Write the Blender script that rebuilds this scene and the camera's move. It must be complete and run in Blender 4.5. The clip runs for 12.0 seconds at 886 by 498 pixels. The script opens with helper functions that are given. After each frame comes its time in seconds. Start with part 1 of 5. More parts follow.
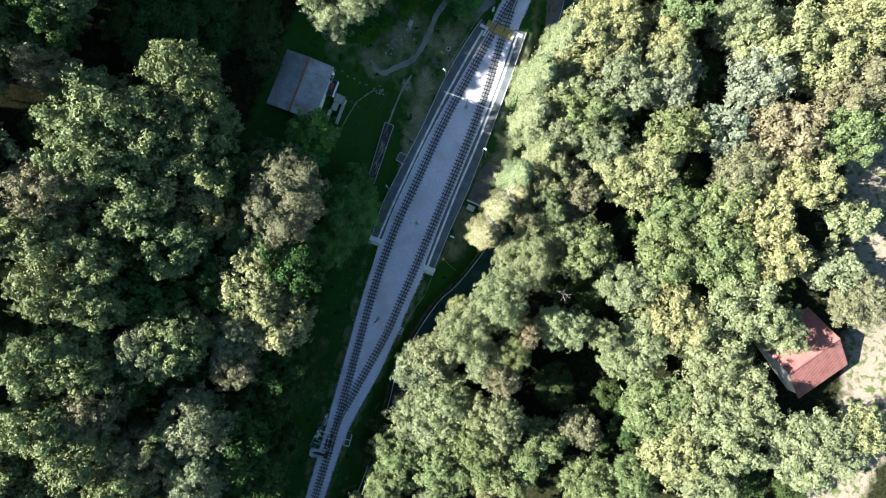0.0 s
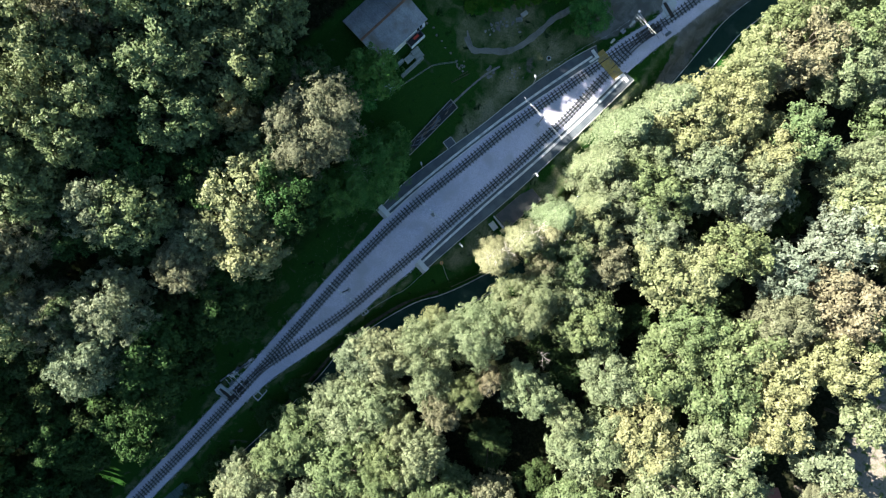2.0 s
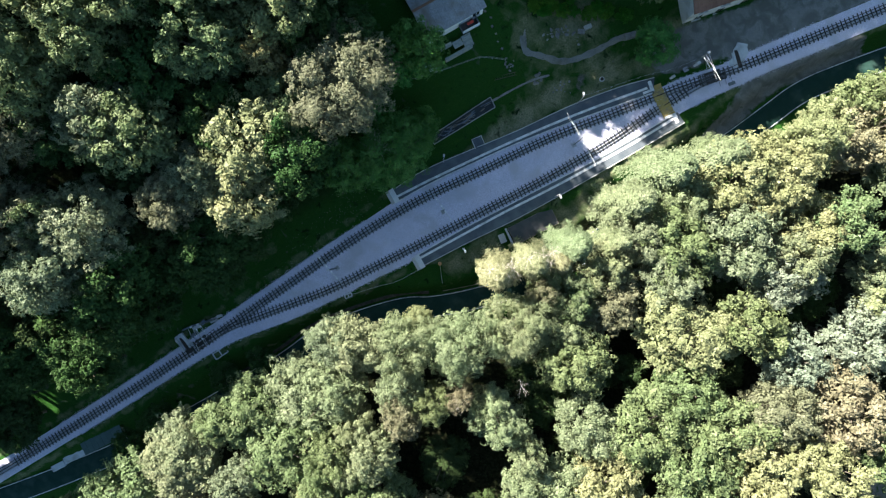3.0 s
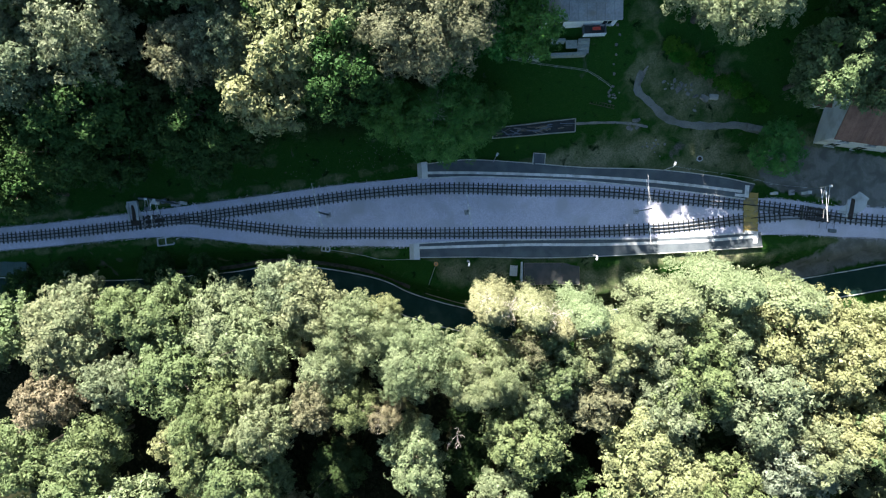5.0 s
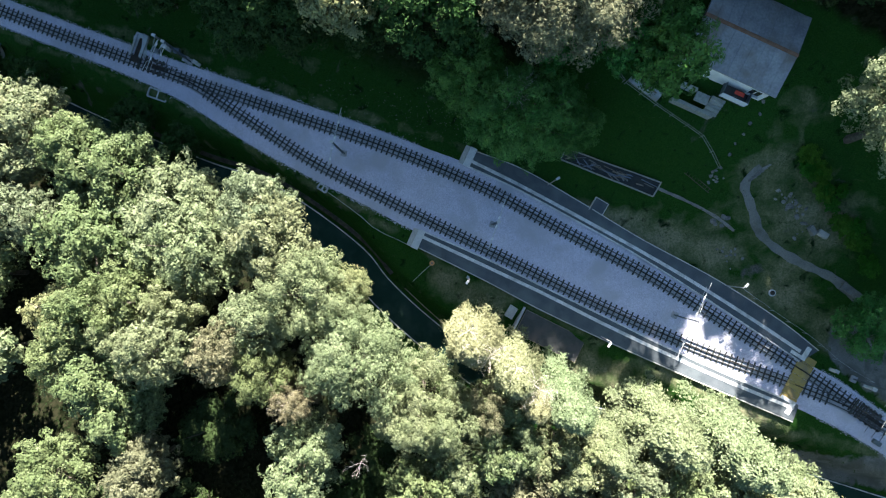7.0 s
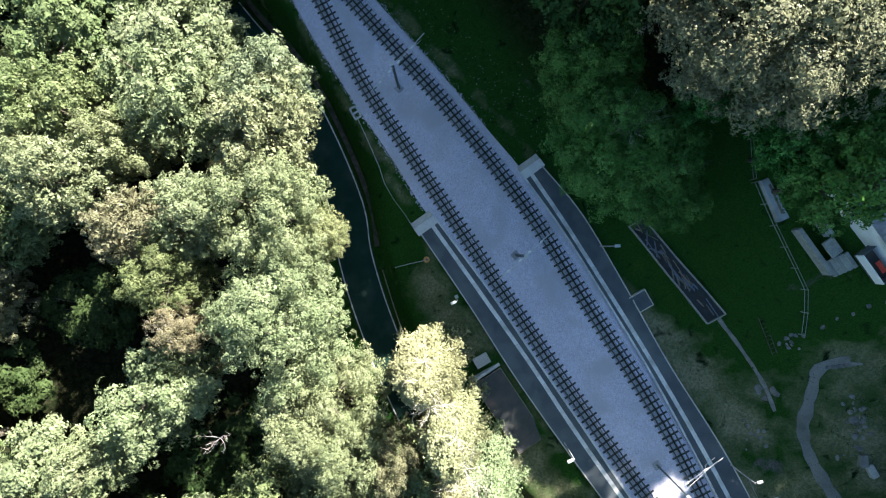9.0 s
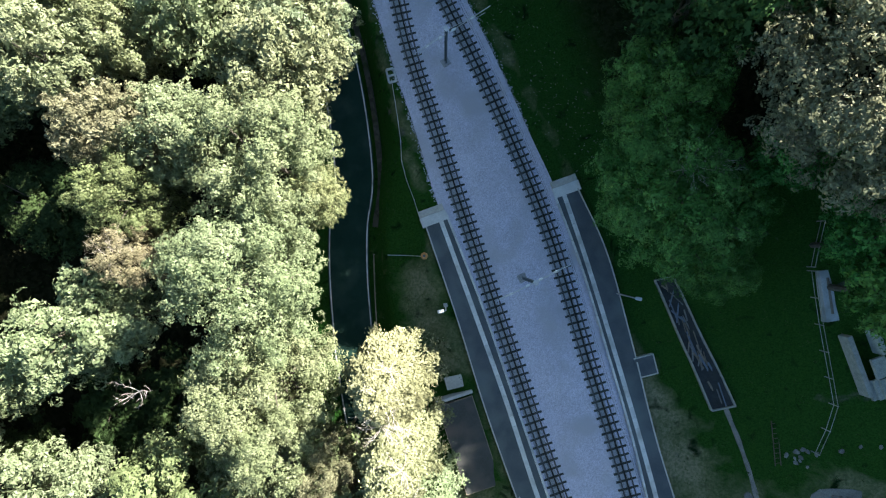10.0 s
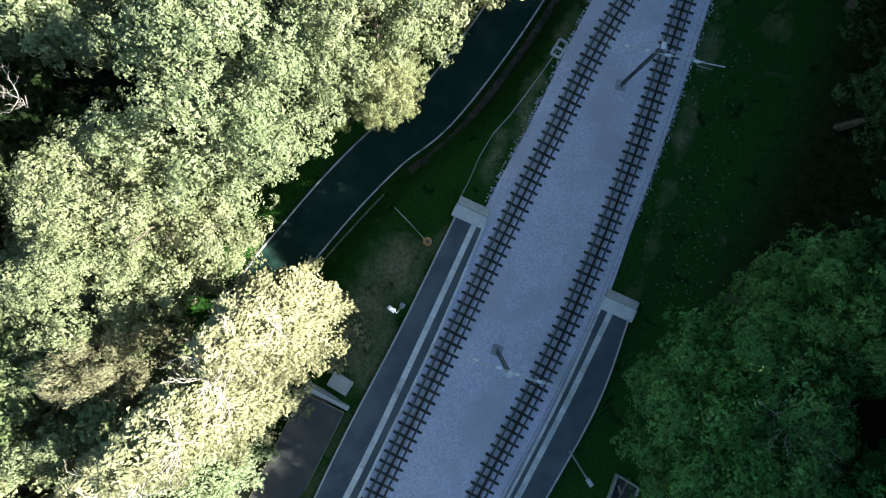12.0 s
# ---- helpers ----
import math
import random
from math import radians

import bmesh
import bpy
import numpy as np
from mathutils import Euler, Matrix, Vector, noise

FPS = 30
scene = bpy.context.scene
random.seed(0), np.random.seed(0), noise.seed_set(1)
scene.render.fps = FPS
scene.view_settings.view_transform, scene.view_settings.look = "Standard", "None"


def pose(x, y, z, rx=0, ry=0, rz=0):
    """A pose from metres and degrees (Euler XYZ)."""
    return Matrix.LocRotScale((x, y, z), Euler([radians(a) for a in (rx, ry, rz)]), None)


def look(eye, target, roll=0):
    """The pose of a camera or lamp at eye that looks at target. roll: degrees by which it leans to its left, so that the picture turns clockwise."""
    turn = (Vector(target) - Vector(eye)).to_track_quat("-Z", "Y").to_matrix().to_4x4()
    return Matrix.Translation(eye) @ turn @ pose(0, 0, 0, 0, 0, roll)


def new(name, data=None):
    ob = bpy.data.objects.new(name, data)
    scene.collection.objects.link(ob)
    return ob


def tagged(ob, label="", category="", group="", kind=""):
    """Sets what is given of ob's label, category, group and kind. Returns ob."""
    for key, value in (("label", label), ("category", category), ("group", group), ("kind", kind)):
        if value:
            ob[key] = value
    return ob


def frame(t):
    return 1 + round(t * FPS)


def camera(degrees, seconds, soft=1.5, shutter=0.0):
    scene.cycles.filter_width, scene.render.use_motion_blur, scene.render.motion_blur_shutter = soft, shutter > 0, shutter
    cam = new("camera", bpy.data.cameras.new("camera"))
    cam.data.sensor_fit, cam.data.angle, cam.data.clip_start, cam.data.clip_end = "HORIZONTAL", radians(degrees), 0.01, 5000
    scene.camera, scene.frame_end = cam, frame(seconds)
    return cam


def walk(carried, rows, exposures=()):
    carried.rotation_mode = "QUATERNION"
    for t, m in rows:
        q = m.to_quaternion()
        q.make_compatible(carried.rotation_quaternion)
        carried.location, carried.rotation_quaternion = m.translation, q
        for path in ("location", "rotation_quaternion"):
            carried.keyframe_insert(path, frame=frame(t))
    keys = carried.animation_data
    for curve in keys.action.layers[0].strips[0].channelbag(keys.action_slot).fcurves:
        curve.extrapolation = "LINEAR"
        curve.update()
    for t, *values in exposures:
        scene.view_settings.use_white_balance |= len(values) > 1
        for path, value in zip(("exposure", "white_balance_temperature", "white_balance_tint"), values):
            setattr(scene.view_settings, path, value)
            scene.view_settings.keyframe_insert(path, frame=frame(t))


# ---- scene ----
# ---- the camera: a drone that looks straight down, sinks and turns ----
cam = camera(71.1, 12.0, soft=1.2)
# seconds, east, north, height, turn to the left in degrees
PATH = [
    (0, 1.01, 0.55, 106.96, 3.11),
    (0.5, 0.81, 0.69, 105.26, 9.12),
    (1, 0.62, 0.78, 102.94, 15.76),
    (1.5, 0.46, 0.82, 100.33, 22.39),
    (2, 0.30, 0.82, 97.57, 29.39),
    (2.5, 0.17, 0.78, 94.77, 35.96),
    (3, 0.04, 0.72, 91.92, 43.00),
    (5, -0.32, 0.30, 79.92, 69.90),
    (5.5, -0.38, 0.18, 76.73, 76.35),
    (6, -0.42, 0.05, 73.47, 83.28),
    (6.5, -0.45, -0.08, 70.19, 89.72),
    (7, -0.47, -0.20, 66.91, 96.65),
    (9, -0.41, -0.60, 54.16, 126.28),
    (9.5, -0.35, -0.67, 51.10, 133.61),
    (10, -0.28, -0.73, 48.09, 141.71),
    (10.5, -0.19, -0.78, 45.14, 149.49),
    (11, -0.08, -0.82, 42.29, 160.14),
    (11.5, 0.05, -0.85, 39.67, 174.20),
    (12, 0.20, -0.86, 37.48, 186.52),
]
# the camera opens up a little as it sinks into the shade
walk(cam, [(t, pose(x, y, z, 0, 0, turn)) for t, x, y, z, turn in PATH], [(0, 2.48), (3, 2.54), (6, 2.60), (9, 2.72), (10.5, 2.72), (12, 2.60)])

# ---- light: a low sun from the west, over the wooded hill, and a clear sky ----
SUN_HEIGHT, SUN_FROM = 35.0, 268.0  # degrees above the horizon; compass bearing that it shines from
world = bpy.data.worlds.new("sky")
scene.world = world
world.use_nodes = True
sky = world.node_tree.nodes.new("ShaderNodeTexSky")
sky.sky_type, sky.sun_disc, sky.ozone_density = "NISHITA", False, 2.5
sky.sun_elevation, sky.sun_rotation = radians(SUN_HEIGHT), radians(SUN_FROM)
cold = world.node_tree.nodes.new("ShaderNodeMix")
cold.data_type, cold.blend_type = "RGBA", "MULTIPLY"
cold.inputs[0].default_value, cold.inputs[7].default_value = 1.0, (0.82, 1.0, 0.97, 1.0)
world.node_tree.links.new(sky.outputs[0], cold.inputs[6])
world.node_tree.links.new(cold.outputs[2], world.node_tree.nodes["Background"].inputs[0])
world.node_tree.nodes["Background"].inputs[1].default_value = 0.042
sun = new("sun", bpy.data.lights.new("sun", "SUN"))
sun.data.energy, sun.data.angle, sun.data.color = 5.0, radians(0.6), (1.0, 0.935, 0.85)
b, e = radians(SUN_FROM), radians(SUN_HEIGHT)
sun.matrix_basis = look((0, 0, 0), (-math.sin(b) * math.cos(e), -math.cos(b) * math.cos(e), -math.sin(e)))

# ---- lie of the land: a railway on a ledge of a wooded slope ----
GRADE = 0.08


def lerp(v, xs, ys):
    return float(np.interp(v, xs, ys))


def smooth(a, b, v):
    t = min(1.0, max(0.0, (v - a) / (b - a)))
    return t * t * (3 - 2 * t)


LINE_Y = (-90, -54, -32, -18, -3, 9, 21, 34, 46, 64, 90)
LINE_X = (-32, -21.9, -16.2, -11.3, -6.5, -2.2, 2.2, 7.0, 12.1, 20.4, 33)
HALF_Y = (-90, -42, -30, -12, 0, 30, 38, 46, 90)
HALF_X = (2.2, 2.2, 2.8, 4.6, 6.0, 6.0, 5.4, 2.6, 2.4)
ROAD = [(-32, -92), (-20, -68), (-11.6, -48), (-6.2, -30), (-4.6, -22.5), (-1.9, -16.3), (1.8, -10.1), (4.6, -7.2), (7.1, -4.0), (9.3, -0.7), (11.2, 2.4),
        (14.2, 8.5), (16.2, 17), (17.6, 27), (19.0, 35), (20.6, 42), (21.6, 47.5), (22.8, 53.5), (26.0, 60.5), (33, 74), (42, 92)]


def across(x, y):
    """Metres from the middle of the railway, east positive."""
    return (x - lerp(y, LINE_Y, LINE_X)) * 0.94


def height(x, y):
    """Height of the bare ground."""
    u, half = across(x, y), lerp(y, HALF_Y, HALF_X)
    base = GRADE * max(-130.0, min(130.0, y))
    if u < 0:
        d = -u - half
        rise = 0.12 * smooth(0, 3, d) * d + 6.2 * smooth(1.5, 17, d) + 0.16 * max(0, min(120, d - 12)) + 0.27 * max(0, min(70, d - 21))
        north = smooth(24, 40, y)
        return base + rise * (1 - 0.55 * north * (1 - smooth(10, 30, d))) - 0.12
    d = u - half
    rx = lerp(y, [p[1] for p in ROAD], [p[0] for p in ROAD])
    to_road = rx - 2.5 - x
    room = d + to_road
    if to_road <= 0:
        drop = -2.9
    elif room > 3.2:
        drop = -0.85 * smooth(0.3, 2.6, d) - 2.05 * smooth(room - 1.7, room - 0.2, d)
    else:
        drop = -2.9 * smooth(0.2, max(1.2, room - 0.1), d)
    far = 0.08 * max(0, min(150, x - rx - 4))
    return base * (1 - 0.25 * smooth(20, 45, d)) + drop + far - 0.12


def surface(x, y):
    """Height of the ground with its bumps."""
    bumps = 0.18 * noise.noise(Vector((x * 0.35, y * 0.35, 0))) + 0.05 * noise.noise(Vector((x * 1.3, y * 1.3, 5)))
    near = smooth(0, 2.5, abs(across(x, y)) - lerp(y, HALF_Y, HALF_X))
    rx = lerp(y, [p[1] for p in ROAD], [p[0] for p in ROAD])
    return height(x, y) + bumps * near * smooth(2.2, 4.5, abs(x - rx))


# ---- materials ----
def material(name, dark, light, scale=1.0, rough=0.8, metal=0.0, bump=0.0, fine=8.0, spread=0.5, stain=None, stain_scale=0.3, vary=0.0, cell=0.0, spec=0.4, blotch=0.55):
    """Two tones mixed by noise at two scales, with stains, relief and a change from piece to piece."""
    m = bpy.data.materials.new(name)
    m.use_nodes = True
    n, k = m.node_tree.nodes, m.node_tree.links
    bsdf = n["Principled BSDF"]
    co = n.new("ShaderNodeNewGeometry")

    def noise_at(s, detail=5.0):
        t = n.new("ShaderNodeTexNoise")
        t.inputs["Scale"].default_value, t.inputs["Detail"].default_value = s, detail
        k.new(co.outputs["Position"], t.inputs["Vector"])
        return t.outputs["Fac"]

    def ramp(fac, lo, hi):
        r = n.new("ShaderNodeMapRange")
        r.inputs[1].default_value, r.inputs[2].default_value = lo, hi
        k.new(fac, r.inputs[0])
        return r.outputs[0]

    def mix(fac, a, c, blend="MIX"):
        x = n.new("ShaderNodeMix")
        x.data_type, x.blend_type = "RGBA", blend
        for s, v in ((0, fac), (6, a), (7, c)):
            if isinstance(v, (int, float, tuple)):
                x.inputs[s].default_value = v if not isinstance(v, tuple) or len(v) == 4 else (*v, 1)
            else:
                k.new(v, x.inputs[s])
        return x.outputs[2]

    both = n.new("ShaderNodeMath")
    both.operation = "ADD"
    k.new(noise_at(scale), both.inputs[0])
    k.new(noise_at(scale * fine), both.inputs[1])
    col = mix(ramp(both.outputs[0], 1 - spread * 0.5, 1 + spread * 0.5), dark, light)
    relief = noise_at(scale * fine * 2)
    if cell:
        v = n.new("ShaderNodeTexVoronoi")
        v.inputs["Scale"].default_value = cell
        k.new(co.outputs["Position"], v.inputs["Vector"])
        tone = n.new("ShaderNodeSeparateColor")
        k.new(v.outputs["Color"], tone.inputs[0])
        col = mix(blotch, col, mix(tone.outputs[0], tuple(0.45 * c for c in dark), tuple(min(1, 1.45 * c) for c in light)))
        relief = v.outputs["Distance"]
    if stain:
        col = mix(ramp(noise_at(stain_scale, 6), 0.5, 0.68), col, stain)
    if vary:
        info = n.new("ShaderNodeObjectInfo")
        hs = n.new("ShaderNodeHueSaturation")
        k.new(ramp(info.outputs["Random"], 0, 1), hs.inputs["Fac"])
        r = n.new("ShaderNodeMapRange")
        r.inputs[3].default_value, r.inputs[4].default_value = 1 - vary, 1 + vary
        k.new(info.outputs["Random"], r.inputs[0])
        k.new(r.outputs[0], hs.inputs["Value"])
        hs.inputs["Fac"].default_value = 1
        for old in list(hs.inputs["Fac"].links):
            k.remove(old)
        k.new(col, hs.inputs["Color"])
        col = hs.outputs[0]
    k.new(col, bsdf.inputs["Base Color"])
    bsdf.inputs["Roughness"].default_value, bsdf.inputs["Metallic"].default_value = rough, metal
    bsdf.inputs["Specular IOR Level"].default_value = spec
    if bump:
        bp = n.new("ShaderNodeBump")
        bp.inputs["Strength"].default_value, bp.inputs["Distance"].default_value = 0.7, bump
        k.new(relief, bp.inputs["Height"])
        k.new(bp.outputs[0], bsdf.inputs["Normal"])
    return m


def ground_material():
    """Lawn, dry grass and bare soil in uneven patches of several sizes."""
    m = bpy.data.materials.new("grass_and_soil")
    m.use_nodes = True
    n, k = m.node_tree.nodes, m.node_tree.links
    geo = n.new("ShaderNodeNewGeometry")

    def patch(scale, lo, hi, detail=6.0, warp=0.6):
        t = n.new("ShaderNodeTexNoise")
        t.inputs["Scale"].default_value, t.inputs["Detail"].default_value, t.inputs["Distortion"].default_value = scale, detail, warp
        k.new(geo.outputs["Position"], t.inputs["Vector"])
        r = n.new("ShaderNodeMapRange")
        r.inputs[1].default_value, r.inputs[2].default_value = lo, hi
        k.new(t.outputs["Fac"], r.inputs[0])
        return r.outputs[0], t.outputs["Fac"]

    def mix(fac, a, c):
        x = n.new("ShaderNodeMix")
        x.data_type = "RGBA"
        k.new(fac, x.inputs[0])
        for i, v in ((6, a), (7, c)):
            if isinstance(v, tuple):
                x.inputs[i].default_value = (*v, 1)
            else:
                k.new(v, x.inputs[i])
        return x.outputs[2]

    fine, relief = patch(9.0, 0.35, 0.65)
    lawn = mix(fine, (0.013, 0.050, 0.008), (0.028, 0.084, 0.016))
    dry = mix(patch(5.0, 0.4, 0.62)[0], (0.138, 0.152, 0.085), (0.25, 0.235, 0.15))
    soil = mix(patch(7.0, 0.4, 0.6)[0], (0.07, 0.075, 0.07), (0.14, 0.135, 0.12))
    worn = n.new("ShaderNodeAttribute")
    worn.attribute_name = "worn"
    add = n.new("ShaderNodeMath")
    k.new(worn.outputs["Fac"], add.inputs[0])
    k.new(patch(0.45, 0.0, 1.0)[1], add.inputs[1])
    edge = n.new("ShaderNodeMapRange")
    edge.inputs[1].default_value, edge.inputs[2].default_value = 0.74, 1.2
    k.new(add.outputs[0], edge.inputs[0])
    col = mix(patch(0.13, 0.68, 0.78)[0], lawn, dry)
    col = mix(edge.outputs[0], col, dry)
    col = mix(patch(0.31, 0.66, 0.74)[0], col, soil)
    col = mix(patch(0.8, 0.62, 0.72)[0], col, (0.006, 0.02, 0.006))
    bare = n.new("ShaderNodeAttribute")
    bare.attribute_name = "sand"
    both = n.new("ShaderNodeMath")
    k.new(bare.outputs["Fac"], both.inputs[0])
    k.new(patch(0.35, 0.0, 1.0)[1], both.inputs[1])
    rim = n.new("ShaderNodeMapRange")
    rim.inputs[1].default_value, rim.inputs[2].default_value = 0.95, 1.2
    k.new(both.outputs[0], rim.inputs[0])
    stony = n.new("ShaderNodeAttribute")
    stony.attribute_name = "gravel"
    pit = n.new("ShaderNodeMath")
    k.new(stony.outputs["Fac"], pit.inputs[0])
    k.new(patch(1.3, 0.0, 1.0)[1], pit.inputs[1])
    brink = n.new("ShaderNodeMapRange")
    brink.inputs[1].default_value, brink.inputs[2].default_value = 0.88, 1.12
    k.new(pit.outputs[0], brink.inputs[0])
    col = mix(brink.outputs[0], col, mix(patch(0.6, 0.42, 0.6)[0], mix(patch(11.0, 0.4, 0.6)[0], (0.15, 0.155, 0.15), (0.24, 0.24, 0.23)), (0.125, 0.13, 0.12)))
    # wood floor: leaf litter, coloured near black to stand in for the trees' shade
    shaded_litter = n.new("ShaderNodeAttribute")
    shaded_litter.attribute_name = "wood"
    col = mix(shaded_litter.outputs["Fac"], col, mix(patch(2.2, 0.4, 0.6)[0], (0.007, 0.011, 0.004), (0.022, 0.022, 0.012)))
    col = mix(rim.outputs[0], col, mix(patch(0.9, 0.5, 0.62)[0], mix(patch(6.0, 0.4, 0.6)[0], (0.15, 0.13, 0.105), (0.23, 0.205, 0.17)), (0.06, 0.085, 0.028)))
    bsdf = n["Principled BSDF"]
    k.new(col, bsdf.inputs["Base Color"])
    bsdf.inputs["Roughness"].default_value, bsdf.inputs["Specular IOR Level"].default_value = 0.95, 0.04
    bp = n.new("ShaderNodeBump")
    bp.inputs["Strength"].default_value, bp.inputs["Distance"].default_value = 0.8, 0.1
    k.new(relief, bp.inputs["Height"])
    k.new(bp.outputs[0], bsdf.inputs["Normal"])
    return m


def leaf_material(name, colour, other, through_=0.16, gloss=0.12, rough=0.5):
    """Leaves: each blade its own tone, each tree its own, with light through the blade."""
    m = bpy.data.materials.new(name)
    m.use_nodes = True
    n, k = m.node_tree.nodes, m.node_tree.links
    bsdf = n["Principled BSDF"]
    geo, info = n.new("ShaderNodeNewGeometry"), n.new("ShaderNodeObjectInfo")
    x = n.new("ShaderNodeMix")
    x.data_type = "RGBA"
    x.inputs[6].default_value, x.inputs[7].default_value = (*colour, 1), (*other, 1)
    big = n.new("ShaderNodeTexNoise")
    big.inputs["Scale"].default_value, big.inputs["Detail"].default_value = 0.55, 2
    k.new(geo.outputs["Position"], big.inputs["Vector"])
    s = n.new("ShaderNodeMapRange")
    s.inputs[1].default_value, s.inputs[2].default_value = 0.35, 0.7
    k.new(big.outputs["Fac"], s.inputs[0])
    k.new(s.outputs[0], x.inputs[0])
    hs = n.new("ShaderNodeHueSaturation")
    v = n.new("ShaderNodeMapRange")
    v.inputs[3].default_value, v.inputs[4].default_value = 0.74, 1.26
    k.new(geo.outputs["Random Per Island"], v.inputs[0])
    h = n.new("ShaderNodeMapRange")
    h.inputs[3].default_value, h.inputs[4].default_value = 0.482, 0.518
    k.new(info.outputs["Random"], h.inputs[0])
    k.new(h.outputs[0], hs.inputs["Hue"])
    tuft = n.new("ShaderNodeTexNoise")
    tuft.inputs["Scale"].default_value, tuft.inputs["Detail"].default_value = 1.9, 2
    k.new(geo.outputs["Position"], tuft.inputs["Vector"])
    w = n.new("ShaderNodeMapRange")
    w.inputs[1].default_value, w.inputs[2].default_value, w.inputs[3].default_value, w.inputs[4].default_value = 0.34, 0.66, 0.82, 1.18
    k.new(tuft.outputs["Fac"], w.inputs[0])
    tone = n.new("ShaderNodeMath")
    tone.operation = "MULTIPLY"
    k.new(v.outputs[0], tone.inputs[0])
    k.new(w.outputs[0], tone.inputs[1])
    k.new(tone.outputs[0], hs.inputs["Value"])
    k.new(x.outputs[2], hs.inputs["Color"])
    k.new(hs.outputs[0], bsdf.inputs["Base Color"])
    bsdf.inputs["Roughness"].default_value, bsdf.inputs["Specular IOR Level"].default_value = rough, gloss
    tr, ms = n.new("ShaderNodeBsdfTranslucent"), n.new("ShaderNodeMixShader")
    k.new(hs.outputs[0], tr.inputs["Color"])
    ms.inputs[0].default_value = through_
    k.new(bsdf.outputs[0], ms.inputs[1])
    k.new(tr.outputs[0], ms.inputs[2])
    k.new(ms.outputs[0], n["Material Output"].inputs["Surface"])
    return m


LEAVES = {
    "G": leaf_material("leaf_green", (0.097, 0.134, 0.056), (0.133, 0.168, 0.077)),
    "L": leaf_material("leaf_fresh", (0.150, 0.182, 0.092), (0.194, 0.222, 0.122), 0.24),
    "Y": leaf_material("leaf_yellow_green", (0.165, 0.184, 0.086), (0.216, 0.226, 0.113)),
    # D and K: leaf colours darkened to stand in for shade in the wood
    "D": leaf_material("leaf_shade_dark", (0.027, 0.058, 0.017), (0.044, 0.080, 0.026), 0.1, 0.04),
    # V: tones spread wide so the colour itself gives lit clumps and dark gaps
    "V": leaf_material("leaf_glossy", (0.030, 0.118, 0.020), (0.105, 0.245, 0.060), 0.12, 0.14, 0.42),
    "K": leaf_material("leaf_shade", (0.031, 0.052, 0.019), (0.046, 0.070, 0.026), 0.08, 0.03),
    "P": leaf_material("leaf_pale_olive", (0.122, 0.128, 0.073), (0.168, 0.168, 0.100)),
    "M": leaf_material("leaf_olive", (0.121, 0.153, 0.086), (0.163, 0.194, 0.117)),
    "B": leaf_material("leaf_blue_green", (0.136, 0.165, 0.114), (0.185, 0.214, 0.152)),
    "S": leaf_material("leaf_silver", (0.137, 0.165, 0.088), (0.183, 0.210, 0.117)),
    "R": leaf_material("leaf_russet", (0.160, 0.148, 0.088), (0.210, 0.186, 0.118)),
    "O": leaf_material("leaf_orange", (0.208, 0.180, 0.081), (0.256, 0.225, 0.117)),
    "C": leaf_material("leaf_straw", (0.177, 0.186, 0.098), (0.239, 0.244, 0.137)),
    "N": leaf_material("leaf_mossy", (0.034, 0.125, 0.012), (0.072, 0.200, 0.024), 0.2, 0.05),
    "F": leaf_material("needle_yellow_green", (0.147, 0.185, 0.094), (0.197, 0.232, 0.133)),
}
LOOKS = {
    "V": "broadleaved tree with glossy deep-green leaves in the shade",
    "F": "feathery yellow-green larch with drooping sprays",
    "N": "low mossy yellow-green shrub on the bare slope",
    "K": "small tree low in the wood, leaves coloured for shade",
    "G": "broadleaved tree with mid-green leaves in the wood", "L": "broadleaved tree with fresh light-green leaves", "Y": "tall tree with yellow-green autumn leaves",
    "D": "tree with leaves coloured dark green as if in shade", "P": "tree with pale olive-brown crown", "M": "tree with dull olive-green crown", "B": "tree with pale blue-green leaves",
    "S": "tree with silvery grey-green crown", "R": "tree with russet and olive autumn leaves", "O": "small tree with orange autumn leaves", "C": "straw-yellow sunlit tree with bare twigs showing",
}
BARK = material("bark", (0.06, 0.05, 0.04), (0.15, 0.13, 0.10), 3, 0.9, bump=0.03)
TWIG = material("bare_twig", (0.30, 0.27, 0.23), (0.45, 0.42, 0.37), 3, 0.8)
GROUND = ground_material()
BALLAST = material("ballast", (0.485, 0.477, 0.59), (0.612, 0.595, 0.72), 0.5, 0.9, bump=0.03, fine=12, cell=16.0, stain=(0.46, 0.455, 0.52), blotch=0.34)
OILY = material("oily_ballast", (0.27, 0.28, 0.30), (0.38, 0.385, 0.41), 0.7, 0.9, bump=0.03, fine=12, cell=16.0, stain=(0.40, 0.40, 0.44), blotch=0.45, stain_scale=0.6)
SLEEPER = material("sleeper", (0.026, 0.032, 0.030), (0.07, 0.076, 0.07), 2, 0.85, bump=0.01, vary=0.35)
STEEL = material("rail_steel", (0.05, 0.05, 0.052), (0.11, 0.11, 0.115), 3, 0.45, metal=0.3)
RACK = material("rack_steel", (0.02, 0.018, 0.018), (0.05, 0.045, 0.04), 4, 0.6, metal=0.5)
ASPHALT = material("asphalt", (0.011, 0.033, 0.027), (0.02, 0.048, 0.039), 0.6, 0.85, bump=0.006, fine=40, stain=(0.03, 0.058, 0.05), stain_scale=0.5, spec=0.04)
TARMAC = material("platform_tarmac", (0.078, 0.094, 0.108), (0.118, 0.134, 0.150), 0.8, 0.85, bump=0.005, fine=30, stain=(0.135, 0.16, 0.172), stain_scale=0.35, spec=0.06)
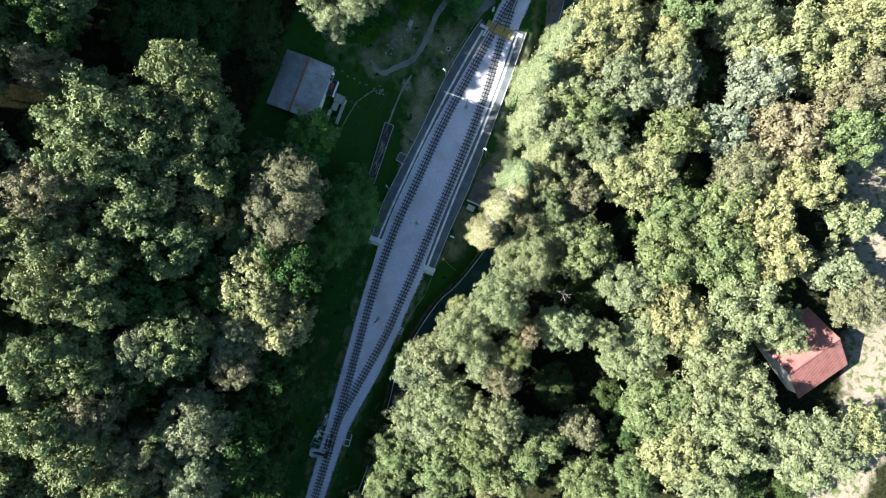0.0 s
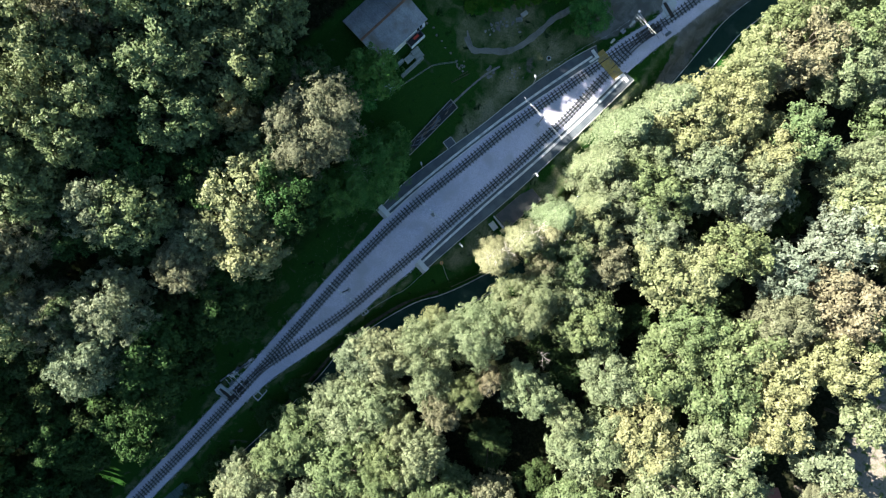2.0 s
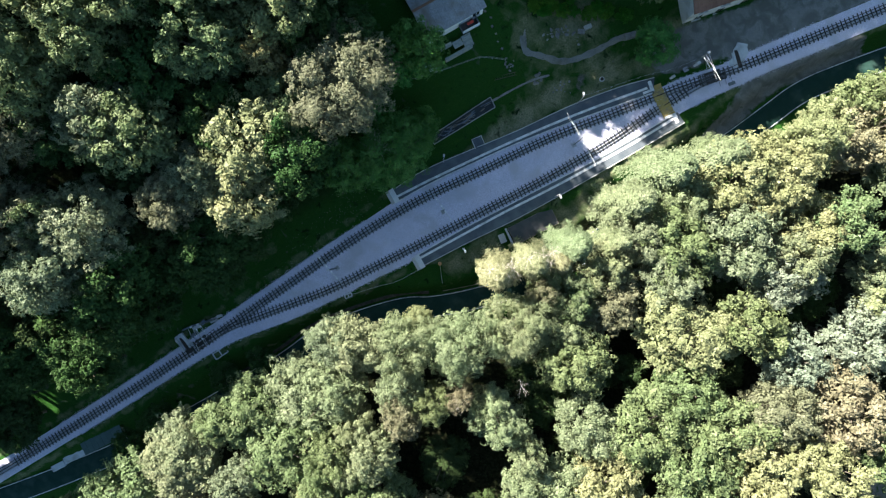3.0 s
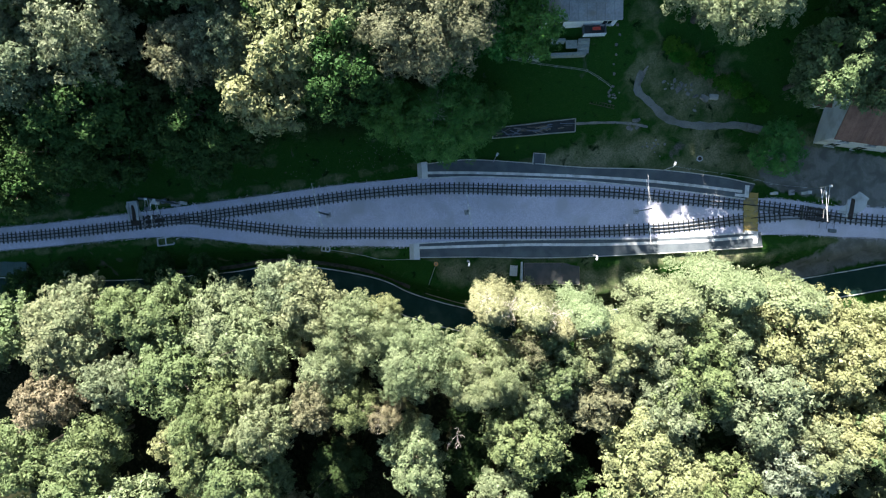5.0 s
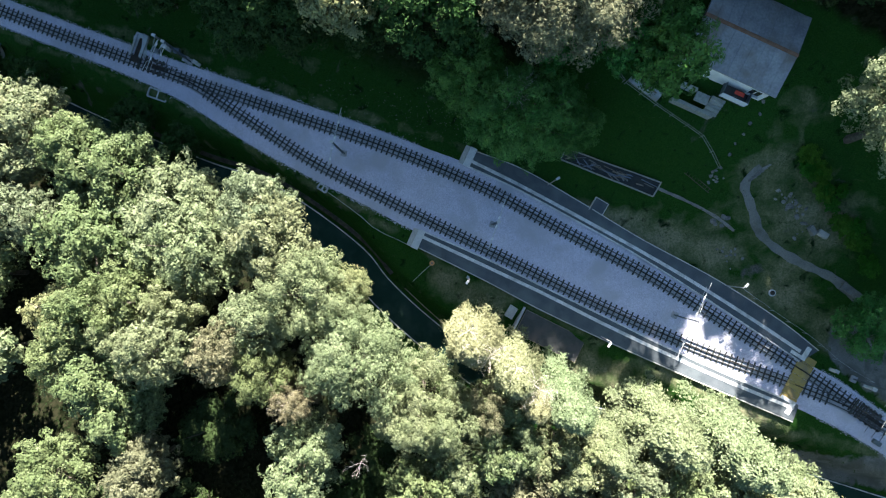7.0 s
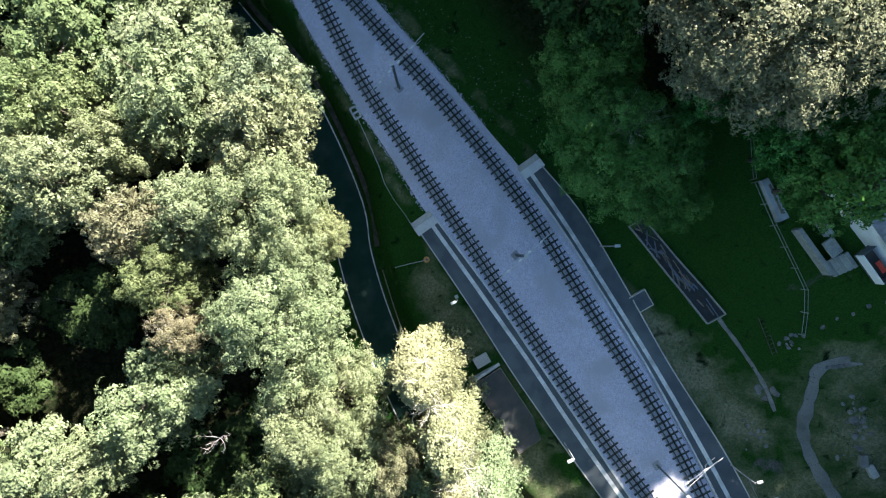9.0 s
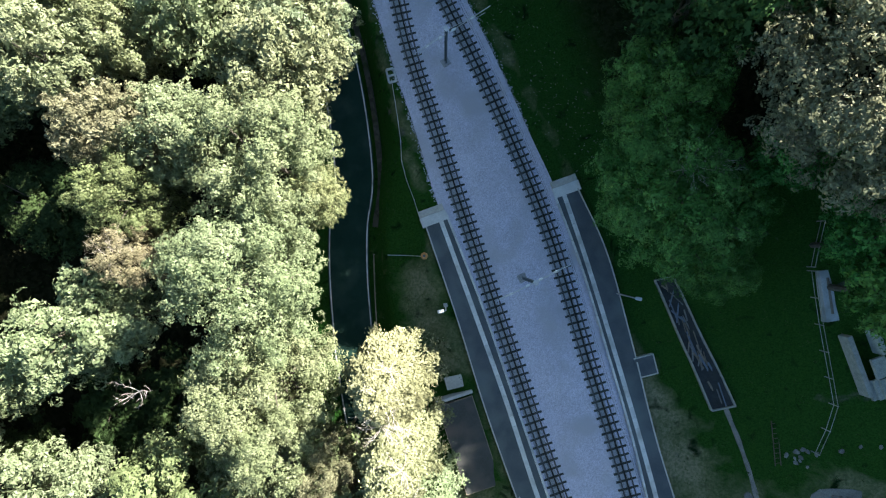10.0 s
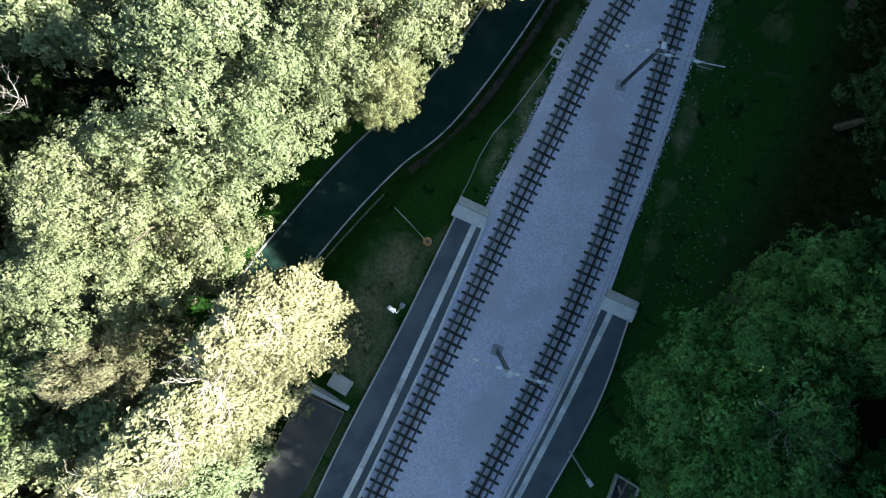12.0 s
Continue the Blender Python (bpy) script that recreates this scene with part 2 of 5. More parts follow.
CONCRETE = material("concrete", (0.43, 0.46, 0.485), (0.58, 0.605, 0.625), 1.2, 0.85, bump=0.01, stain=(0.34, 0.355, 0.35), stain_scale=0.8)
SLAB = material("white_slab", (0.56, 0.57, 0.58), (0.72, 0.72, 0.72), 1.5, 0.75, bump=0.004, vary=0.12, stain=(0.45, 0.45, 0.44), stain_scale=0.9)
KERB = material("kerb_stone", (0.42, 0.41, 0.38), (0.58, 0.57, 0.53), 1.0, 0.8, bump=0.008, vary=0.1)
PAINT = material("road_paint", (0.5, 0.5, 0.5), (0.72, 0.72, 0.72), 2.0, 0.7, stain=(0.25, 0.26, 0.27), stain_scale=1.2)
TERRACOTTA = material("terracotta", (0.50, 0.24, 0.09), (0.66, 0.34, 0.14), 2.5, 0.7, bump=0.004)
YELLOW = material("yellow_panel", (0.31, 0.22, 0.065), (0.44, 0.32, 0.10), 1.5, 0.7, bump=0.006, stain=(0.25, 0.20, 0.11), stain_scale=0.9, vary=0.1)
GALV = material("galvanised_steel", (0.45, 0.46, 0.47), (0.62, 0.62, 0.63), 4, 0.5, metal=0.4)
MAST = material("mast_paint", (0.10, 0.125, 0.14), (0.16, 0.185, 0.20), 3, 0.6, metal=0.2)
WHITE = material("white_enamel", (0.72, 0.73, 0.74), (0.82, 0.82, 0.82), 3, 0.45)
WALL = material("white_render", (0.72, 0.73, 0.73), (0.82, 0.82, 0.82), 0.8, 0.9, bump=0.004, stain=(0.55, 0.54, 0.51), stain_scale=0.5)
FELT = material("grey_roofing", (0.23, 0.235, 0.255), (0.36, 0.365, 0.385), 0.8, 0.85, bump=0.01, fine=6, stain=(0.21, 0.188, 0.165), stain_scale=0.35, vary=0.08)
RUST = material("rusty_ridge", (0.20, 0.10, 0.06), (0.30, 0.17, 0.11), 2, 0.8)
RED = material("red_tile", (0.19, 0.082, 0.074), (0.255, 0.112, 0.102), 1.0, 0.8, bump=0.01, stain=(0.165, 0.072, 0.064), stain_scale=0.5, vary=0.08)
BROWN = material("brown_tile", (0.17, 0.085, 0.06), (0.27, 0.14, 0.10), 1.0, 0.8, bump=0.01, vary=0.12)
DARKROOF = material("brown_felt", (0.052, 0.056, 0.056), (0.082, 0.085, 0.084), 1.0, 0.9, bump=0.006, fine=14, stain=(0.10, 0.09, 0.085), stain_scale=0.7)
WOOD = material("weathered_wood", (0.16, 0.13, 0.10), (0.30, 0.26, 0.21), 3, 0.85, bump=0.01, vary=0.2)
STONE = material("field_stone", (0.14, 0.14, 0.135), (0.27, 0.265, 0.25), 2, 0.9, bump=0.03, vary=0.25)
GRAVEL = material("gravel_path", (0.15, 0.158, 0.152), (0.235, 0.238, 0.225), 0.8, 0.95, bump=0.015, fine=20, cell=14.0, blotch=0.2, stain=(0.085, 0.09, 0.075))
GLASS = material("window_glass", (0.02, 0.025, 0.03), (0.03, 0.035, 0.04), 1, 0.08, spec=0.8)
REDPLASTIC = material("red_awning", (0.6, 0.05, 0.03), (0.7, 0.08, 0.05), 2, 0.5)
WATER = material("dark_soil", (0.02, 0.026, 0.03), (0.045, 0.052, 0.056), 2, 0.9, bump=0.03)
SHADOWSTONE = material("shadow_dark_stone", (0.030, 0.030, 0.024), (0.062, 0.058, 0.045), 1.6, 0.95, bump=0.04, fine=6, stain=(0.018, 0.03, 0.012), stain_scale=0.9, cell=3.0)
GREENROOF = material("green_sheet_roof", (0.03, 0.075, 0.072), (0.048, 0.10, 0.095), 1, 0.6, stain=(0.07, 0.11, 0.105))
LAMPHEAD = material("lamp_head", (0.42, 0.45, 0.48), (0.55, 0.57, 0.60), 3, 0.5)
EDGING = material("pale_edging", (0.22, 0.24, 0.22), (0.38, 0.39, 0.36), 3, 0.85, bump=0.01, vary=0.2)
GREASE = material("greasy_steel", (0.022, 0.018, 0.015), (0.06, 0.045, 0.035), 2, 0.6, metal=0.3)
SLATE = material("blue_grey_paint", (0.12, 0.15, 0.20), (0.19, 0.23, 0.29), 3, 0.6, metal=0.2)


# ---- building helpers ----
def mesh_of(name, verts, faces, mats, smooth_=False, face_mats=None):
    me = bpy.data.meshes.new(name)
    me.from_pydata([tuple(v) for v in verts], [], faces)
    for m in mats if isinstance(mats, (list, tuple)) else [mats]:
        me.materials.append(m)
    if face_mats is not None:
        me.polygons.foreach_set("material_index", face_mats)
    if smooth_:
        me.polygons.foreach_set("use_smooth", [True] * len(me.polygons))
    me.update()
    return me


def thing(name, label, category, at=(0, 0, 0), turn=0.0, group="", kind=""):
    """The Empty at a thing's base."""
    ob = new(name)
    ob.empty_display_size = 0.2
    ob.matrix_basis = pose(*at, 0, 0, turn)
    return tagged(ob, label, category, group, kind)


def part(name, bm, mat=None, parent=None, label="", smooth_=False):
    """Links a bmesh, or a mesh, as one object under its thing."""
    if isinstance(bm, bmesh.types.BMesh):
        me = bpy.data.meshes.new(name)
        bm.to_mesh(me)
        bm.free()
        me.materials.append(mat)
        if smooth_:
            me.polygons.foreach_set("use_smooth", [True] * len(me.polygons))
    else:
        me = bm
    ob = new(name, me)
    ob.parent = parent
    return tagged(ob, label)


def boxes(*some, bevel=0.0):
    """A bmesh of boxes: (x, y, z, width, depth, height, turn) with z the underside."""
    bm = bmesh.new()
    for x, y, z, w, d, h, *turn in some:
        m = pose(x, y, z + h / 2, 0, 0, turn[0] if turn else 0) @ Matrix.Diagonal((w, d, h, 1))
        bmesh.ops.create_cube(bm, size=1, matrix=m)
    if bevel:
        bmesh.ops.bevel(bm, geom=list(bm.edges), offset=bevel, segments=1, affect="EDGES")
    return bm


def tube(points, radius, sides=8, bm=None, ends=None):
    """A bmesh pipe along points; radius may be one number or one for each point."""
    bm = bm or bmesh.new()
    pts = [Vector(p) for p in points]
    rad = radius if isinstance(radius, (list, tuple)) else [radius] * len(pts)
    rings = []
    for i, p in enumerate(pts):
        way = (pts[min(i + 1, len(pts) - 1)] - pts[max(i - 1, 0)]).normalized()
        turn = way.to_track_quat("Z", "Y").to_matrix()
        rings.append([bm.verts.new(p + turn @ Vector((math.cos(a) * rad[i], math.sin(a) * rad[i], 0))) for a in (2 * math.pi * j / sides for j in range(sides))])
    for a, c in zip(rings, rings[1:]):
        for j in range(sides):
            bm.faces.new((a[j], a[(j + 1) % sides], c[(j + 1) % sides], c[j]))
    bm.faces.new(rings[0][::-1])
    bm.faces.new(rings[-1])
    return bm


def spline(pts, step=0.5):
    """Points every step metres or so along a smooth line through pts (Catmull-Rom)."""
    p = [Vector(q) for q in pts]
    p = [2 * p[0] - p[1], *p, 2 * p[-1] - p[-2]]
    out = []
    for a, b_, c, d in zip(p, p[1:], p[2:], p[3:]):
        n = max(1, round((c - b_).length / step))
        for i in range(n):
            t = i / n
            out.append(0.5 * (2 * b_ + (c - a) * t + (2 * a - 5 * b_ + 4 * c - d) * t * t + (3 * b_ - a - 3 * c + d) * t ** 3))
    return out + [p[-2]]


def even(line, step):
    """The line's points and directions at even steps."""
    out, left = [], 0.0
    for a, b_ in zip(line, line[1:]):
        long = (b_ - a).length
        while left < long:
            out.append((a + (b_ - a) * (left / long), (b_ - a).normalized()))
            left += step
        left -= long
    return out


def sides(line):
    """Each point of a flat line with the unit way to its right."""
    out = []
    for i, q in enumerate(line):
        d = (line[min(i + 1, len(line) - 1)] - line[max(i - 1, 0)]).normalized()
        out.append((q, Vector((d.y, -d.x))))
    return out


def rail_z(y):
    return GRADE * max(-130.0, min(130.0, y))


def sweep(line, profile, zfun, mat, name, closed=True, banked=False):
    """A profile of (right, up) points along a flat line."""
    verts, faces, n = [], [], len(profile)
    for q, r in sides(line):
        for o, h in profile:
            p = q + r * o
            verts.append((p.x, p.y, zfun(*((p.x, p.y) if banked else (q.x, q.y))) + h))
    m = len(line)
    for i in range(m - 1):
        for j in range(n if closed else n - 1):
            k = (j + 1) % n
            faces.append((i * n + j, i * n + k, (i + 1) * n + k, (i + 1) * n + j))
    if closed:
        faces += [tuple(range(n))[::-1], tuple((m - 1) * n + j for j in range(n))]
    return mesh_of(name, verts, faces, mat)


def between(left, right, zfun, up, down, mat, name):
    """A raised slab between two flat lines with the same number of points."""
    verts, faces = [], []
    for a, c in zip(left, right):
        for q, h in ((a, up), (c, up), (c, -down), (a, -down)):
            verts.append((q.x, q.y, zfun(q.x, q.y) + h))
    for i in range(len(left) - 1):
        for j in range(4):
            k = (j + 1) % 4
            faces.append((4 * i + j, 4 * i + 4 + j, 4 * i + 4 + k, 4 * i + k))
    n = len(left) - 1
    faces += [(0, 1, 2, 3), (4 * n + 3, 4 * n + 2, 4 * n + 1, 4 * n)]
    return mesh_of(name, verts, faces, mat)


def resample(line, n):
    """n points evenly spaced along a line."""
    d = np.cumsum([0.0] + [(b_ - a).length for a, b_ in zip(line, line[1:])])
    s = np.linspace(0, d[-1], n)
    xs, ys = np.interp(s, d, [q.x for q in line]), np.interp(s, d, [q.y for q in line])
    return [Vector((float(a), float(c))) for a, c in zip(xs, ys)]


def along(a, d, up, grade=GRADE):
    """A pose on the railway's incline, x along the line."""
    return pose(a.x, a.y, rail_z(a.y) + up, 0, -math.degrees(math.atan(grade * d.y)), math.degrees(math.atan2(d.y, d.x)))


def flat(pts, step=0.5):
    return spline([Vector(q) for q in pts], step)


on_rail = lambda x, y: rail_z(y)

# ---- the ground: one sheet to the horizon ----
def lanes(lo, hi, step, far):
    mid = list(np.arange(lo, hi + step / 2, step))
    out = [hi + (far - hi) * (i / 12) ** 2.2 for i in range(1, 13)]
    return [lo - (v - hi) for v in out[::-1]] + mid + out


gx, gy = lanes(-80, 85, 0.8, 2500), lanes(-85, 85, 1.0, 2500)
verts = []
for y in gy:
    for x in gx:
        verts.append((x, y, surface(x, y)))
w = len(gx)
faces = [(j * w + i, j * w + i + 1, (j + 1) * w + i + 1, (j + 1) * w + i) for j in range(len(gy) - 1) for i in range(w - 1)]
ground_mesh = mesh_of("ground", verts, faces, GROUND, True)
# where feet and drought have worn the turf: middle, reach and how bare
WORN = [(10.2, 16.0, 2.2, 3.6, 0.75), (12.0, 21.0, 1.8, 3.6, 0.72), (3.8, 2.5, 2.4, 5.5, 0.56), (2.6, 0.5, 2.0, 3.0, 0.66), (5.2, 6.0, 1.8, 3.2, 0.58), (-5.6, 14.2, 1.9, 4.6, 0.76), (-2.0, 22.0, 1.8, 4.0, 0.74), (-7.2, 10.0, 1.2, 3.0, 0.5), (-9.0, -2.0, 0.6, 3.0, 0.3), (-3.9, -8.6, 0.7, 2.6, 0.55),
        (-6.0, 27.5, 3.0, 2.6, 0.5), (-11.0, 31.0, 3.0, 5.0, 0.55), (-2.5, 34.5, 3.0, 4.0, 0.5), (12.5, 21.0, 1.6, 5.0, 0.5), (2.5, 40.0, 2.6, 2.6, 0.6), (-3.2, 20.0, 3.0, 6.0, 0.66), (1.0, 31.0, 3.0, 6.0, 0.66), (-8.5, 33.5, 5.0, 4.0, 0.55), (3.5, 45.5, 4.0, 4.0, 0.6), (13.2, 17.5, 1.6, 3.0, 0.6), (-5.4, 17.5, 1.8, 4.5, 0.85), (-4.2, 22.5, 2.4, 4.0, 0.85), (-3.6, 28.0, 2.2, 3.6, 0.85), (-13.0, 31.0, 3.6, 2.6, 0.5), (-8.0, 34.8, 3.6, 3.6, 0.72), (-7.0, 38.5, 4.0, 3.0, 0.66), (0.0, 35.4, 2.6, 3.2, 0.78), (-17.0, 31.5, 2.4, 3.0, 0.42), (10.3, 20.2, 1.6, 2.6, 0.68), (9.9, 24.5, 1.5, 2.2, 0.62), (11.0, 28.0, 1.5, 2.2, 0.66), (12.2, 32.0, 1.5, 2.2, 0.62), (13.5, 36.0, 1.6, 2.2, 0.6), (13.0, 21.5, 2.0, 3.0, 0.9), (12.8, 31.0, 1.4, 5.0, 0.6), (14.6, 38.0, 1.6, 4.0, 0.5)]
worn = ground_mesh.attributes.new("worn", "FLOAT", "POINT")
flat_xy = np.array(verts)[:, :2]
verge = np.abs(np.abs([across(x, y) for x, y in flat_xy]) - np.interp(flat_xy[:, 1], HALF_Y, HALF_X))
worn.data.foreach_set("value", np.max([0.4 * np.exp(-(verge / 0.7) ** 2)] + [s * np.exp(-((flat_xy[:, 0] - a) / p) ** 2 - ((flat_xy[:, 1] - c) / q) ** 2) for a, c, p, q, s in WORN], axis=0).astype(np.float32))
# the dry clearing on the valley side
CLEAR_Y, CLEAR_X = (-50, -38, -24, -12, 4, 18, 34), (64, 70, 75, 75.5, 75, 73.5, 73)
sand = ground_mesh.attributes.new("sand", "FLOAT", "POINT")
sand.data.foreach_set("value", (0.85 * np.exp(-((flat_xy[:, 0] - np.interp(flat_xy[:, 1], CLEAR_Y, CLEAR_X)) / 6.5) ** 4) * (np.abs(flat_xy[:, 1] + 8) < 44)).astype(np.float32))
# gravel between the railway and the lane, and in front of the white house: (line, half width)
GRAVELLED = (([(18.0, 39.6), (17.8, 43.2), (17.6, 47.8), (18.4, 52.0), (20.6, 56.4), (23.6, 61.5)], 1.5), ([(15.9, 48.0), (17.8, 51.8), (21.2, 58.4)], 1.3), ([(17.0, 45.6), (16.6, 48.4)], 1.1),
             ([(4.6, 43.0), (7.0, 47.4), (9.8, 52.6), (14.0, 60.5), (20, 72)], 2.6), ([(11.0, 50.4), (14.6, 57.0)], 2.2), ([(5.6, 45.0), (8.8, 48.6)], 1.6))


def near_line(pts, wide):
    """One on a line, falling to nothing past its half width, for each point of the ground."""
    best = np.full(len(flat_xy), 1e9)
    for a, c in zip(pts, pts[1:]):
        a, d = np.array(a), np.array(c) - np.array(a)
        k = np.clip(((flat_xy - a) @ d) / (d @ d), 0, 1)
        best = np.minimum(best, np.linalg.norm(flat_xy - a - k[:, None] * d, axis=1))
    return np.clip(1.15 - 0.5 * np.maximum(0, best - wide + 0.7) / 0.7, 0, 0.9)


gravel = ground_mesh.attributes.new("gravel", "FLOAT", "POINT")
gravel.data.foreach_set("value", np.max([near_line(p, q) for p, q in GRAVELLED], axis=0).astype(np.float32))
# wood: how far the ground takes the shade-darkened floor colour
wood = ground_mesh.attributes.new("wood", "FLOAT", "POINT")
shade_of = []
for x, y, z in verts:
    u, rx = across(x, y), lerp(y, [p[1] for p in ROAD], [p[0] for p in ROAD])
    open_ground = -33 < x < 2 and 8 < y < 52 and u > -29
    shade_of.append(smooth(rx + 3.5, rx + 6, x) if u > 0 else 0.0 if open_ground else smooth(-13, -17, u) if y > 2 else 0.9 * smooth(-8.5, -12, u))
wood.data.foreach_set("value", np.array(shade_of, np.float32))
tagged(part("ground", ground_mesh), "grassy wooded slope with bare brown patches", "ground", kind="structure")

# ---- railway formation ----
NORTH = flat([(-32, -90), (-21.9, -54.2), (-18.0, -39.3), (-15.4, -28.3), (-13.0, -17.6), (-10.6, -7.1), (-7.6, 3.1), (-3.7, 12.8), (0.1, 22.3), (4.5, 31.4), (8.9, 40.4), (12.1, 46.2), (13.9, 49.7), (20.6, 64), (32, 88)])
SOUTH = flat([(-17.2, -36), (-16.2, -32), (-14.8, -28.5), (-11.4, -21.7), (-8.2, -15.1), (-5.65, -8.3), (-3.2, -1.7), (0.35, 8.2), (3.8, 17.9), (6.8, 27.5), (9.1, 37), (10.7, 42.6), (12.6, 47.2)])
bed_w = flat([(-33.4, -89.6), (-23.3, -53.8), (-19.5, -38.9), (-17.3, -29.4), (-14.5, -17.2), (-12.9, -10.2), (-11.1, -3.3), (-10.0, 1.0), (-8.1, 6.7), (-5.5, 13.1), (-2.8, 19.4), (0.2, 25.6), (3.3, 31.6), (6.5, 37.6), (8.4, 42), (11, 46.6), (12.4, 50), (19.0, 64.6), (30.4, 88.6)])
bed_e = flat([(-30.6, -90.4), (-20.4, -54.6), (-16.4, -39.7), (-14.1, -32.5), (-12.6, -29.0), (-9.3, -22.3), (-6.3, -14.8), (-4.35, -9.4), (-2.0, -3.4), (0.5, 4.7), (3.0, 11.3), (5.1, 17.7), (7.4, 24.1), (9.4, 30.4), (11.5, 37.6), (13.4, 43), (15.2, 47), (16.6, 50.5), (22.6, 63.4), (34, 87.4)])
n = 280
ballast = between(resample(bed_w, n), resample(bed_e, n), on_rail, 0.0, 0.4, BALLAST, "ballast")
tagged(part("ballast", ballast), "pale grey crushed-stone ballast between the tracks", "ballast", kind="structure")


# ---- platforms ----
def platform(front, rear, strip, label, flip):
    """A low platform with a tarmac top, concrete coping, a white slab line and a concrete end block."""
    top = thing("platform", label, "platform", kind="structure")
    n_ = 60
    f, r, s = (resample(flat(q), n_) for q in (front, rear, strip))
    part("deck", between(*((r, f) if flip else (f, r)), on_rail, 0.30, 0.5, TARMAC, "deck"), None, top)
    part("edging", sweep(r, [(-0.05, 0.33), (0.05, 0.33), (0.05, -0.3), (-0.05, -0.3)], on_rail, KERB, "edging"), None, top, "narrow pale kerb along the back")
    for a, d in even(f, 1.0)[:-1]:
        ob = part("coping", COPING, None, top)
        ob.matrix_basis = along(a, d, 0.20)
    for a, d in even(s, 0.8)[:-1]:
        ob = part("slab", STRIP, None, top)
        ob.matrix_basis = along(a, d, 0.27)
    return top


COPING = bpy.data.meshes.new("coping")
bm = boxes((0.5, 0, 0, 0.985, 0.16, 0.125), bevel=0.012)
bm.to_mesh(COPING)
COPING.materials.append(SLAB)
STRIP = bpy.data.meshes.new("slab")
bm = boxes((0.4, 0, 0, 0.792, 0.34, 0.042), bevel=0.006)
bm.to_mesh(STRIP)
STRIP.materials.append(SLAB)
pn = platform([(-9.7, 1.1), (-7.8, 6.7), (-5.2, 13.1), (-2.5, 19.4), (0.5, 25.6), (3.6, 31.6), (6.8, 37.6)],
              [(-11.4, 1.6), (-9.95, 7.1), (-7.15, 13.5), (-3.9, 20.4), (-0.6, 28.4), (2.8, 35.1), (5.4, 39.2)],
              [(-10.2, 1.7), (-8.3, 6.8), (-5.7, 13.2), (-3.0, 19.6), (-0.2, 25.8), (2.8, 31.9), (5.9, 37.8)], "tarmac platform with white slab line on the uphill side", True)
ps = platform([(-2.2, -2.8), (0.12, 4.7), (2.45, 11.3), (4.7, 17.7), (7.0, 24.1), (9.0, 30.4), (11.2, 37.9)],
              [(-0.5, -3.4), (2.2, 4.2), (4.7, 10.7), (6.9, 17.2), (8.9, 23.6), (10.8, 29.9), (13.0, 37.5)],
              [(-1.6, -2.8), (0.82, 4.5), (3.05, 11.1), (5.4, 17.5), (7.6, 24.0), (9.7, 30.6), (11.7, 37.7)], "tarmac platform with white slab line on the valley side", False)

for top, x, y, turn, long, wide in ((pn, -10.75, 1.15, 72, 1.5, 2.1), (ps, -1.3, -3.4, 72, 1.5, 2.1)):
    part("end_block", boxes((-long * 0.16, 0, 0, long * 0.34, wide - 0.1, 0.86), bevel=0.02), KERB, top, "grey concrete end block").matrix_basis = pose(x, y, rail_z(y) - 0.5, 0, 0, turn)
    part("end_slab", boxes((long * 0.28, 0, 0, long * 0.52, wide, 0.9), bevel=0.02), SLAB, top, "white slab along the platform end").matrix_basis = pose(x, y, rail_z(y) - 0.5, 0, 0, turn)
for top, x, y, s in ((pn, 6.3, 38.9, 1), (ps, 12.0, 38.0, -1)):
    part("end_slab", boxes((0, 0, 0, 0.5, 1.5, 0.05), (-0.7, -s * 0.55, 0, 1.4, 0.35, 0.05), bevel=0.008), SLAB, top, "white slabs marking the platform end").matrix_basis = along(Vector((x - 0.4, y - 0.9)), Vector((0.43, 0.9)), 0.292)
part("step", boxes((0, 0, 0, 1.4, 1.5, 0.75), bevel=0.02), TARMAC, pn, "tarmac bay behind the platform").matrix_basis = pose(-6.75, 15.6, rail_z(15.6) - 0.47, 0, 0, 66)
part("edging", boxes((0, 0.79, 0, 1.56, 0.08, 0.79), (-0.74, 0.02, 0, 0.08, 1.46, 0.79), (0.74, 0.02, 0, 0.08, 1.46, 0.79), bevel=0.01), KERB, pn, "narrow pale kerb round the bay").matrix_basis = pose(-6.75, 15.6, rail_z(15.6) - 0.47, 0, 0, 66)

# ---- road ----
road_line = flat(ROAD, 1.0)
on_road = lambda x, y: rail_z(y) * (1 - 0.0) - 2.95
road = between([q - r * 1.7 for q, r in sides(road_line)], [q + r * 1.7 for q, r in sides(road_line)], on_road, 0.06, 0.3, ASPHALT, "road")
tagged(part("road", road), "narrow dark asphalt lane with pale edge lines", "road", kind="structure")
for o in (-1.56, 1.56):
    tagged(part("trim", sweep(road_line, [(o - 0.05, 0.064), (o + 0.05, 0.064), (o + 0.06, 0.05), (o - 0.06, 0.05)], on_road, PAINT, "edge_line", True, True)), "worn white edge line on the lane", "road line", kind="structure")


# low wall whose near-black stone also stands in for the shadow line there
wall_line = [q for q in road_line if -36 < q.y < -7]
tagged(part("wall_lane", sweep(wall_line, [(-2.5, 0.62), (-2.05, 0.55), (-1.98, -0.3), (-2.5, -0.3)], on_road, SHADOWSTONE, "wall_lane", True, True)), "low retaining wall beside the lane, coloured dark for its shadow line", "wall", kind="structure")


